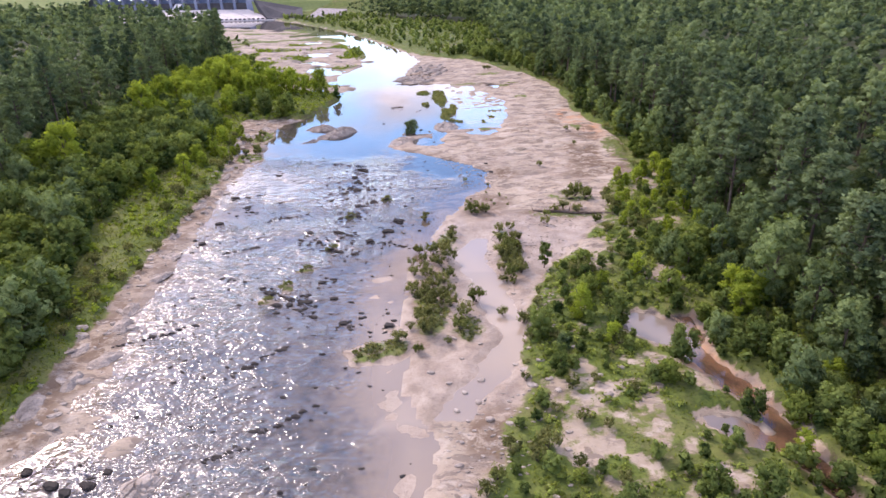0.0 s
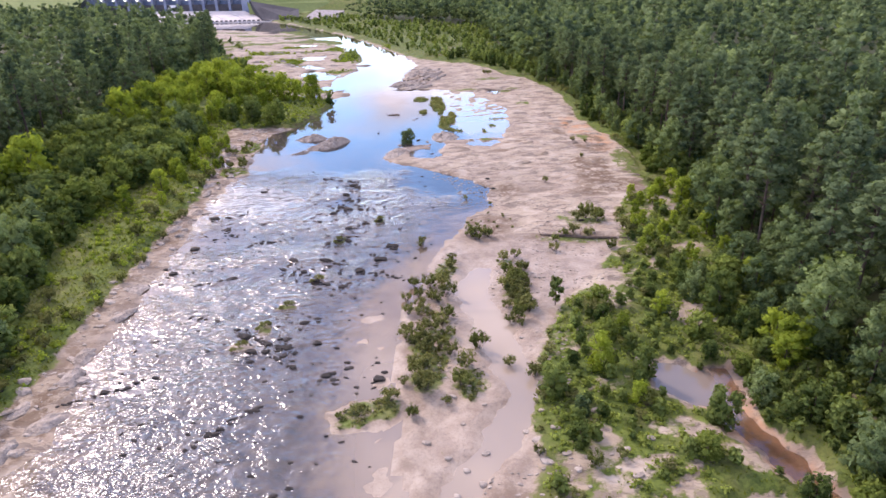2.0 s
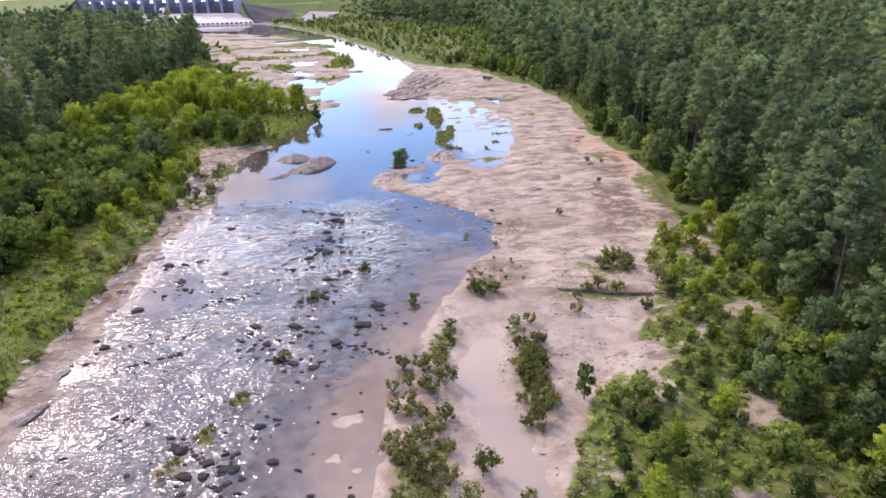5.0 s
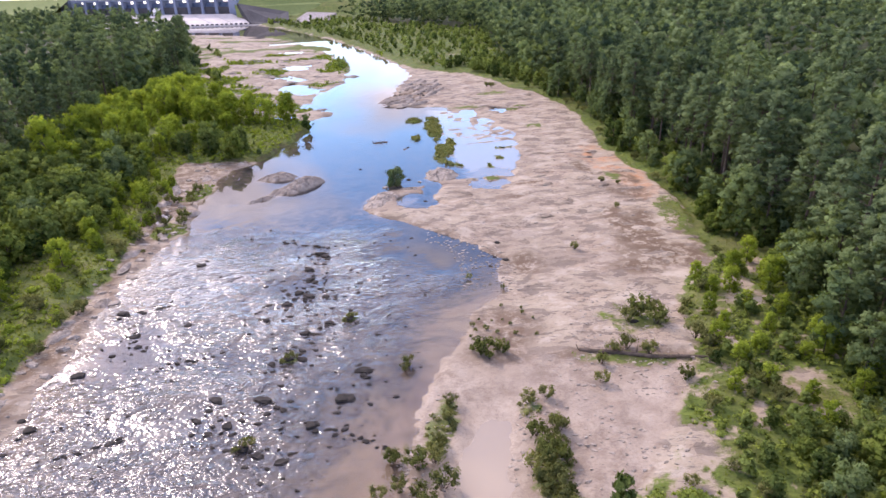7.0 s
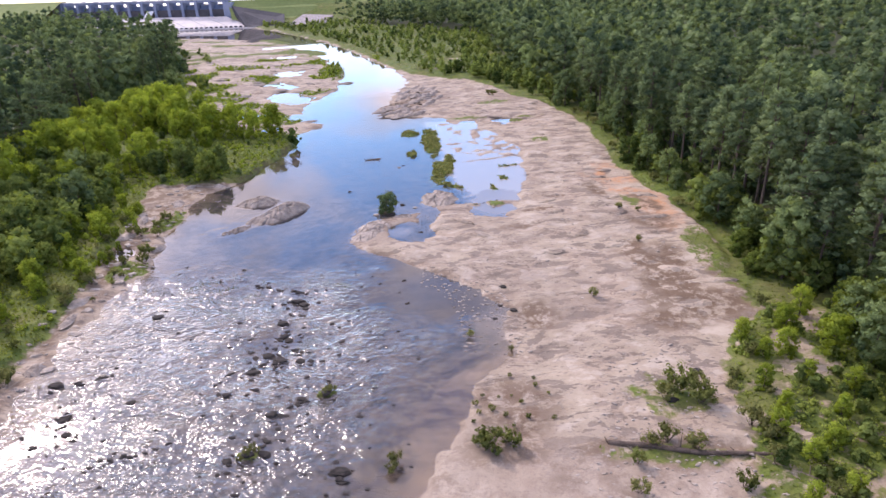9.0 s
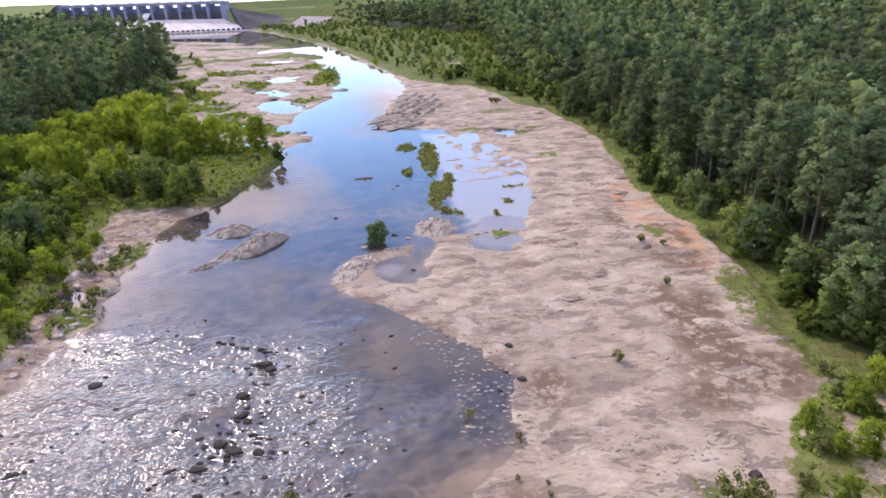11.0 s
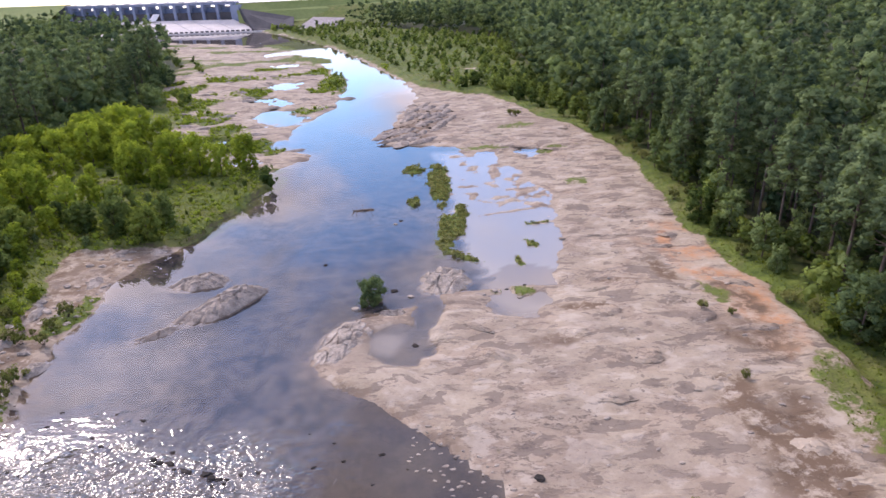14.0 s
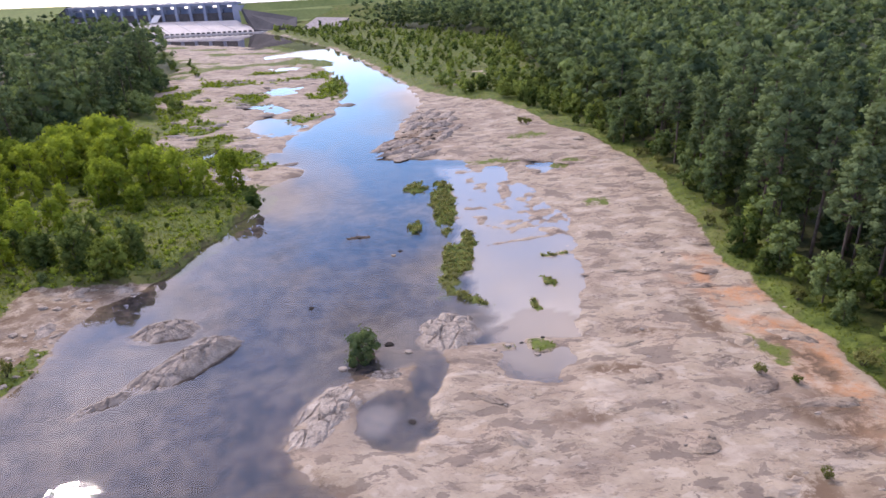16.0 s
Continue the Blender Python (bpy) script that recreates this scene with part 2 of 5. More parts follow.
def water_material():
    m, nt, p, out = material("river_water")
    nt.nodes.remove(p)
    geo = node(nt, "ShaderNodeNewGeometry").outputs["Position"]
    att = node(nt, "ShaderNodeAttribute", attribute_name="rough")
    squash = node(nt, "ShaderNodeMapping", {"Scale": (0.85, 1.25, 1.0), "Rotation": (0, 0, 0.45)})
    nt.links.new(geo, squash.inputs["Vector"])
    a = noise_tex(nt, 0.6, 4, 0.42, squash.outputs[0], 1.8)
    b = noise_tex(nt, 2.4, 2, 0.42, squash.outputs[0], 1.2)
    swell = noise_tex(nt, 0.16, 3, 0.55, squash.outputs[0], 1.0)
    gusts = ramp(nt, noise_tex(nt, 0.07, 5, 0.65), 0.40, 0.62, (0.25, 0.25, 0.25, 1), (1, 1, 1, 1))
    chop = math_node(nt, "ADD", math_node(nt, "ADD", a, math_node(nt, "MULTIPLY", swell, 2.2)), math_node(nt, "MULTIPLY", b, 0.06))
    chop = math_node(nt, "MULTIPLY", chop, gusts)
    height = math_node(nt, "MULTIPLY", chop, att.outputs["Fac"])
    bn = node(nt, "ShaderNodeBump", {"Strength": 1.0, "Distance": 0.75})
    nt.links.new(height, bn.inputs["Height"])
    gloss = node(nt, "ShaderNodeBsdfGlossy", {"Color": (1, 1, 1, 1), "Roughness": 0.05})
    clear_w = node(nt, "ShaderNodeBsdfTransparent", {"Color": (0.82, 0.78, 0.70, 1)})
    murk = node(nt, "ShaderNodeAttribute", attribute_name="murk")
    silt = node(nt, "ShaderNodeBsdfDiffuse", {"Color": (0.08, 0.085, 0.115, 1)})
    fres = node(nt, "ShaderNodeFresnel", {"IOR": 1.52})
    lively = ramp(nt, att.outputs["Fac"], 0.05, 0.9)
    nt.links.new(math_node(nt, "ADD", math_node(nt, "MULTIPLY", lively, 0.27), 0.02), gloss.inputs["Roughness"])
    nt.links.new(mixc(nt, murk.outputs["Alpha"], mixc(nt, lively, (0.08, 0.085, 0.115), (0.15, 0.145, 0.165)), murk.outputs["Color"]), silt.inputs["Color"])
    for n in (gloss, fres):
        nt.links.new(bn.outputs[0], n.inputs["Normal"])
    # white streaks in the rapids: foam, and sun glints painted as diffuse white
    streak = node(nt, "ShaderNodeMapping", {"Scale": (1.0, 0.45, 1.0), "Rotation": (0, 0, -0.2)})
    nt.links.new(geo, streak.inputs["Vector"])
    froth_glint = math_node(nt, "MULTIPLY", ramp(nt, noise_tex(nt, 1.5, 7, 0.74, streak.outputs[0], 0.6), 0.54, 0.72), ramp(nt, noise_tex(nt, 0.09, 4, 0.6), 0.48, 0.60))
    froth_glint = math_node(nt, "MULTIPLY", math_node(nt, "MULTIPLY", froth_glint, att.outputs["Fac"]), 0.75)
    foam_glint = node(nt, "ShaderNodeBsdfDiffuse", {"Color": (0.75, 0.75, 0.76, 1)})
    body = node(nt, "ShaderNodeMixShader", {0: 0.30})
    nt.links.new(math_node(nt, "ADD", math_node(nt, "MULTIPLY", lively, math_node(nt, "MULTIPLY", a, 0.22)), math_node(nt, "ADD", math_node(nt, "MULTIPLY", murk.outputs["Alpha"], 0.6), 0.2)), body.inputs[0])
    nt.links.new(clear_w.outputs[0], body.inputs[1])
    nt.links.new(silt.outputs[0], body.inputs[2])
    top = node(nt, "ShaderNodeMixShader")
    nt.links.new(fres.outputs[0], top.inputs[0])
    nt.links.new(body.outputs[0], top.inputs[1])
    nt.links.new(gloss.outputs[0], top.inputs[2])
    white = node(nt, "ShaderNodeMixShader")
    nt.links.new(froth_glint, white.inputs[0])
    nt.links.new(top.outputs[0], white.inputs[1])
    nt.links.new(foam_glint.outputs[0], white.inputs[2])
    nt.links.new(white.outputs[0], out.inputs[0])
    return m


def leaf_material(name, dark, light, through_light=0.35, ragged=0.55):
    m, nt, p, out = material(name)
    nt.nodes.remove(p)
    isl = node(nt, "ShaderNodeNewGeometry").outputs["Random Per Island"]
    rnd = node(nt, "ShaderNodeObjectInfo").outputs["Random"]
    tint = node(nt, "ShaderNodeAttribute", attribute_name="tint").outputs["Fac"]
    patch = noise_tex(nt, 0.35, 3)
    f = math_node(nt, "ADD", math_node(nt, "MULTIPLY", isl, 0.45), math_node(nt, "MULTIPLY", patch, 0.4))
    f = math_node(nt, "ADD", f, math_node(nt, "MULTIPLY", math_node(nt, "SUBTRACT", math_node(nt, "ADD", rnd, tint), 0.25), 0.45))
    col = ramp(nt, f, 0.15, 0.95, (*dark, 1), (*light, 1))
    diff = node(nt, "ShaderNodeBsdfDiffuse")
    trans = node(nt, "ShaderNodeBsdfTranslucent")
    nt.links.new(col, diff.inputs["Color"])
    warm = mixc(nt, 1.0, col, (1.0, 1.0, 0.45), "MULTIPLY")
    nt.links.new(warm, trans.inputs["Color"])
    mx = node(nt, "ShaderNodeMixShader", {0: through_light})
    nt.links.new(diff.outputs[0], mx.inputs[1])
    nt.links.new(trans.outputs[0], mx.inputs[2])
    gaps = ramp(nt, noise_tex(nt, 5.5, 3, 0.62), 0.51 - 0.12 * ragged, 0.54 - 0.12 * ragged, (1, 1, 1, 1), (0, 0, 0, 1))
    air = node(nt, "ShaderNodeBsdfTransparent")
    cut = node(nt, "ShaderNodeMixShader")
    nt.links.new(gaps, cut.inputs[0])
    nt.links.new(mx.outputs[0], cut.inputs[1])
    nt.links.new(air.outputs[0], cut.inputs[2])
    nt.links.new(cut.outputs[0], out.inputs[0])
    return m


def plain_material(name, a, b, scale, rough=0.85, relief=0.5, distance=0.05, scale2=None):
    m, nt, p, out = material(name)
    n1, n2 = noise_tex(nt, scale, 6, 0.62, warp=0.4), noise_tex(nt, scale2 or scale * 7, 4, 0.6)
    f = math_node(nt, "ADD", math_node(nt, "MULTIPLY", n1, 0.65), math_node(nt, "MULTIPLY", n2, 0.35))
    nt.links.new(ramp(nt, f, 0.36, 0.66, (*a, 1), (*b, 1)), p.inputs["Base Color"])
    p.inputs["Roughness"].default_value = rough
    p.inputs["Specular IOR Level"].default_value = 0.25
    bump(nt, f, relief, distance, p.inputs["Normal"])
    return m


GROUND = ground_material()
WATER = water_material()
PINE = leaf_material("pine_needles", (0.056, 0.090, 0.054), (0.215, 0.280, 0.130), 0.38)
BROAD = leaf_material("broad_leaves", (0.062, 0.100, 0.050), (0.220, 0.290, 0.115), 0.38)
WILLOW = leaf_material("willow_leaves", (0.12, 0.18, 0.026), (0.42, 0.51, 0.08), 0.60)
SHRUB = leaf_material("shrub_leaves", (0.042, 0.075, 0.024), (0.215, 0.275, 0.078), 0.45, 0.8)
GRASS = leaf_material("grass_blades", (0.065, 0.095, 0.014), (0.20, 0.24, 0.042), 0.42, 1.2)
YOUNG = leaf_material("young_leaves", (0.065, 0.100, 0.020), (0.27, 0.33, 0.075), 0.40, 0.9)
CREEPER = leaf_material("creeper_leaves", (0.075, 0.125, 0.016), (0.27, 0.345, 0.048), 0.42, 0.9)
WEED = leaf_material("sedge_leaves", (0.060, 0.075, 0.022), (0.20, 0.225, 0.07), 0.40, 0.9)
DRY = leaf_material("dry_scrub", (0.075, 0.088, 0.030), (0.25, 0.255, 0.095), 0.40, 0.9)
BARK = plain_material("bark", (0.06, 0.045, 0.035), (0.16, 0.12, 0.095), 1.5, 0.95, 0.8, 0.04)
BLEACHED = plain_material("bleached_wood", (0.10, 0.075, 0.06), (0.26, 0.21, 0.17), 1.2, 0.9, 0.8, 0.05)
WETROCK = plain_material("wet_dark_rock", (0.012, 0.011, 0.010), (0.060, 0.050, 0.042), 0.9, 0.9, 0.8, 0.08)
PALEROCK = plain_material("pale_sandstone", (0.17, 0.138, 0.112), (0.47, 0.40, 0.33), 0.5, 0.85, 1.0, 0.2)
ISLEROCK = plain_material("grey_sandstone", (0.15, 0.122, 0.10), (0.44, 0.37, 0.305), 0.6, 0.88, 1.0, 0.25)
CONCRETE = plain_material("concrete", (0.46, 0.42, 0.40), (0.62, 0.57, 0.54), 0.05, 0.9, 0.2, 0.1, 0.6)
DAMWALL = plain_material("blue_grey_concrete", (0.16, 0.19, 0.27), (0.27, 0.30, 0.38), 0.06, 0.9, 0.2, 0.1, 0.5)
DARKWALL = plain_material("dark_concrete", (0.045, 0.044, 0.050), (0.095, 0.09, 0.094), 0.06, 0.9, 0.2, 0.1, 0.5)
STEEL = plain_material("painted_steel", (0.08, 0.11, 0.18), (0.14, 0.18, 0.27), 0.1, 0.55, 0.1, 0.05, 0.9)
PALEDECK = plain_material("pale_concrete", (0.62, 0.60, 0.58), (0.76, 0.74, 0.72), 0.05, 0.9, 0.1, 0.1, 0.5)
RIPRAP = plain_material("riprap", (0.22, 0.19, 0.18), (0.46, 0.41, 0.39), 0.5, 0.95, 1.0, 0.6)
LEVEE = plain_material("mown_grass", (0.13, 0.17, 0.055), (0.22, 0.25, 0.09), 0.02, 0.95, 0.3, 0.2, 0.3)

# ---- plan of the river ----
rng = np.random.default_rng(7)


def lattice(ix, iy, seed):
    h = (ix.astype(np.int64) * 374761393 + iy.astype(np.int64) * 668265263 + seed * 974634777) & 0x7FFFFFFF
    h = ((h ^ (h >> 13)) * 1274126177) & 0x7FFFFFFF
    return ((h ^ (h >> 16)) & 0xFFFF) / 65535.0


def value_noise(x, y, seed=0):
    ix, iy = np.floor(x), np.floor(y)
    fx, fy = x - ix, y - iy
    fx, fy = fx * fx * (3 - 2 * fx), fy * fy * (3 - 2 * fy)
    a, b = lattice(ix, iy, seed), lattice(ix + 1, iy, seed)
    c, d = lattice(ix, iy + 1, seed), lattice(ix + 1, iy + 1, seed)
    return (a * (1 - fx) + b * fx) * (1 - fy) + (c * (1 - fx) + d * fx) * fy


def fbm(x, y, scale, octaves=4, seed=0):
    total, amp, norm = 0.0, 1.0, 0.0
    for k in range(octaves):
        total = total + amp * value_noise(x * scale + 17.3 * k, y * scale - 9.1 * k, seed + k)
        norm += amp
        amp, scale = amp * 0.5, scale * 2.03
    return total / norm


def smooth(a, b, v):
    s = np.clip((v - a) / (b - a), 0, 1)
    return s * s * (3 - 2 * s)


def line(*pairs):
    ys, xs = pairs[0::2], pairs[1::2]
    return lambda y: np.interp(y, ys, xs)


# x of each bank line at a given y
left_water = line(20, -54, 54, -51, 59, -46, 63, -46, 67, -50, 72, -47, 82, -50, 100, -52, 120, -54, 140, -56, 162, -58, 185, -57, 200, -61,
                  215, -62, 225, -61, 232, -56, 256, -52, 275, -49, 285, -53, 303, -46, 312, -58, 343, -60, 375, -53, 403, -56, 459, -67,
                  500, -82, 546, -101, 634, -148, 680, -198, 728, -290, 790, -380, 1000, -460)
left_bank = line(20, -57, 57, -54, 74, -56, 100, -58, 116, -59, 136, -61, 162, -63, 185, -67, 200, -70, 207, -71, 214, -72, 220, -76, 227, -78, 231, -77, 234, -57, 237, -53, 240, -52.2,
                 256, -49.5, 275, -46.6, 282, -48, 288, -66, 300, -78, 320, -95, 350, -112, 380, -125, 430, -155, 480, -168, 540, -185, 620, -230, 680, -285, 728, -345, 790, -420, 1000, -500)
left_forest = line(20, -82, 100, -96, 155, -112, 200, -120, 268, -122, 320, -134, 365, -142, 380, -134, 469, -166, 540, -184, 620, -236, 720, -295,
                   870, -420, 1000, -470)
right_water = line(20, -1, 58, -2, 64, -5, 77, -7, 90, -8, 102, -8, 118, -4, 134, 0, 146, 4, 150, 9, 163, 8, 169, 5, 177, -4, 179, -6, 189, -18,
                   194, -20, 201, -18, 206, -13, 208, -5, 211.5, -4, 213, 4, 214.5, 16, 222, 18.5, 230, 19, 238, 20, 255, 21, 263, 21, 270, 18, 284, 14, 298, 0, 308, -3,
                   313, -24, 330, -27, 360, -24, 396, -21, 440, -31, 515, -59, 619, -102, 711, -152, 771, -186, 801, -210, 1000, -300)
right_bank = line(20, 2, 49, 3, 60, 5, 67, 10, 79, 10, 93, 14, 102, 16, 117, 27, 130, 33, 144, 36, 152, 39, 158, 46, 168, 48, 190, 50, 210, 49,
                  222, 47, 235, 45, 255, 46, 285, 46, 300, 44, 324, 38, 345, 27, 362, 22, 390, 12, 403, -8, 420, -20, 440, -29, 515, -57, 619, -100,
                  711, -150, 771, -184, 801, -208, 1000, -298)
right_forest = line(20, 53, 60, 53, 85, 51, 108, 51.5, 130, 54, 150, 58, 165, 57, 180, 57, 200, 57, 235, 53, 255, 52, 285, 52, 324, 45, 345, 40,
                    362, 36, 403, 32, 450, 32, 500, 30, 560, 28, 640, 22, 700, -25, 760, -70, 850, -130, 900, -150, 1000, -190)


def blob(x, y, cx, cy, rx, ry, turn=0.0, wobble=0.25):
    c, s = math.cos(radians(turn)), math.sin(radians(turn))
    dx, dy = x - cx, y - cy
    u, v = (dx * c + dy * s) / rx, (-dx * s + dy * c) / ry
    return 1 - np.sqrt(u * u + v * v) + wobble * (fbm(x, y, 1.6 / min(rx, ry), 3, 31) - 0.5) * 2


# pools cut into the land: x, y, radii, turn
POOLS = [(-8.2, 196.6, 5.0, 5.2, 0), (-4.8, 204.5, 2.2, 7, -6), (9.5, 208.5, 6.5, 5.0, 15), (29, 82.5, 3.6, 5.6, 15), (33, 59.5, 4.6, 2.2, -38), (-66, 188, 2.6, 4.5, 10),
         (-72, 362, 9, 16, 30), (-92, 400, 8, 7, 0), (-92, 437, 9, 12, 0), (-80, 392, 5, 8, 20), (-60, 318, 4, 6, 20), (-78, 322, 7, 4, 10), (-110, 520, 12, 9, 0), (-135, 590, 20, 12, 20), (-170, 650, 18, 10, 0),
         (-64, 296, 6, 4, 0), (-4, 432, 10, 4, 0), (6, 294, 4, 9, 0), (19, 300, 5, 5, 0)]
CREEK = line(48, 39.5, 57, 37, 64, 36.6, 70, 35.2, 76, 33.6, 84, 34)
STRIP = line(204, 4, 222, 3, 228, -1, 242, -1.8, 272, -6, 305, -10)
CHANNEL = line(58, -5, 66, 0, 72, 4, 79, 8, 88, 7.5, 100, 4.5, 110, 2.5, 120, 4, 126, 9)
# low bars that rise out of the water: x, y, radii, turn, height, how green
BARS = [(-11, 77, 5, 3.2, 20, 0.35, 0.55), (-6, 272, 3.4, 20, 6, 0.35, 1.0), (-1.8, 242, 3.4, 14, -6, 0.35, 1.0), (-0.5, 227.5, 6.5, 1.5, -40, 0.25, 0.9),
        (-13, 284, 3.2, 7, 0, 0.3, 1.0), (-11, 258, 1.8, 4, 0, 0.2, 1.0), (-66, 440, 6.5, 32, 12, 0.45, 1.0), (-60, 372, 3, 12, -25, 0.3, 0.8),
        (-18, 318, 9, 7, 10, 0.55, 0.1), (-15, 345, 7, 12, 15, 0.5, 0.1), (-100, 545, 10, 26, 30, 0.5, 1.0),
        (-150, 640, 9, 34, 35, 0.5, 1.0), (-52, 300, 8, 4, 15, 0.7, 0.1), (14, 232, 1.2, 3.0, 30, 0.15, 0.8), (11, 224, 1.0, 2.2, 10, 0.12, 0.8), (16, 243, 3.6, 0.8, 15, 0.12, 0.6),
        (10, 250, 8, 0.8, 20, 0.1, 0.1), (-50, 270, 2.0, 2.0, 0, 0.2, 0.9), (-60, 180, 4, 7, 10, 0.3, 0.7), (-63, 205, 3, 8, -10, 0.3, 0.8), (-29, 97.5, 1.5, 2.2, 20, 0.2, 0.5),
        (-27, 104, 2.0, 1.2, 10, 0.2, 0.5), (-24, 113.5, 1.2, 1.2, 0, 0.15, 0.5), (-31, 92, 2.2, 1.5, 0, 0.12, 0.5), (-46, 62, 3.0, 2.4, 20, 0.2, 0.0),
        (-38, 58, 2.6, 2.0, 60, 0.2, 0.0), (-23, 131, 2, 1.2, 0, 0.12, 0.9), (-16, 142, 1.6, 1.0, 0, 0.15, 0.9), (10.5, 212.5, 2.0, 2.6, 20, 0.25, 0.6), (5.5, 212, 2.2, 0.7, -10, 0.2, 0.5)]
# green patches on the bare rock: x, y, radii, turn
GREENS = [(47, 179, 4.5, 15, 0), (10.5, 106, 2.4, 8, -8), (-3.5, 91, 3.5, 13, 0), (-1.5, 115, 2.2, 7, -14), (2, 82, 2.5, 4, 0),
          (9, 119, 2.2, 1.5, 0), (27, 139, 5.5, 5, 0), (25, 129, 10, 1.8, -5), (40, 208, 2.2, 5, 20), (4, 305, 10, 3, 0), (18, 330, 8, 4, 0), (24, 300, 8, 3, 20),
          (28, 270, 4, 3, 0), (-52, 287, 4, 2.5, 0)]
ORANGES = [(43, 222, 6, 16, 0), (45, 203, 5, 10, 0), (38, 234, 5, 6, 15), (44, 187, 3, 6, 15)]
STAINS = [(20, 205, 5, 1.5, -10), (14, 196, 4, 1.6, 10), (28, 214, 5, 1.2, -10), (37, 172, 5, 13, -10), (41, 196, 4, 5, 20), (34, 180, 3, 8, 0), (43, 206, 2.5, 6, 20), (35, 216, 1.6, 8, 10), (-20, 330, 10, 16, 10), (-12, 350, 8, 12, 0), (-10, 78, 5, 4, 0), (-4.5, 96, 3.6, 24, 0), (9, 82, 3, 8, 0), (10.5, 106, 3, 9, -8), (6, 131, 5, 3, 0), (8, 138, 5, 6, -35), (26, 129, 12, 2.5, -5), (5, 60, 4, 8, 0), (42, 161, 8, 6, 0), (33, 157, 5, 3, 0), (14, 160, 3, 5, 0), (47, 172, 3, 8, 0)]
SANDS = [(44, 147, 6, 6, 0), (39, 134, 6, 5, 0), (51, 157, 5, 5, 0), (33, 120, 4, 6, 0), (24, 60, 3.5, 5, 20), (20, 50, 4, 4, 0), (32, 69, 2.5, 4, 0), (27, 75, 3, 2.5, 0), (13, 60, 3, 6, 0), (30, 52, 3, 3, 0), (22, 70, 2.5, 4, -30), (35, 100, 3, 5, 10), (44, 120, 4, 5, 0), (38, 138, 5, 4, 0), (18, 57, 3, 8, 0), (29, 71, 7, 1.7, -45), (16, 66, 4, 5, 0), (24, 110, 6, 9, -30), (27, 62, 1.5, 5, 20), (-2, 690, 22, 25, 0), (0, 458, 12, 8, 0), (38, 62, 2.5, 6, 0)]


def strongest(x, y, shapes):
    v = np.full(np.shape(x), -9.0)
    for s in shapes:
        near = (np.abs(x - s[0]) < 2 * max(s[2], s[3])) & (np.abs(y - s[1]) < 2 * max(s[2], s[3]))
        if near.any():
            v[near] = np.maximum(v[near], blob(x[near], y[near], *s[:5], wobble=0.42 if s[1] < 300 else 0.85))
    return v


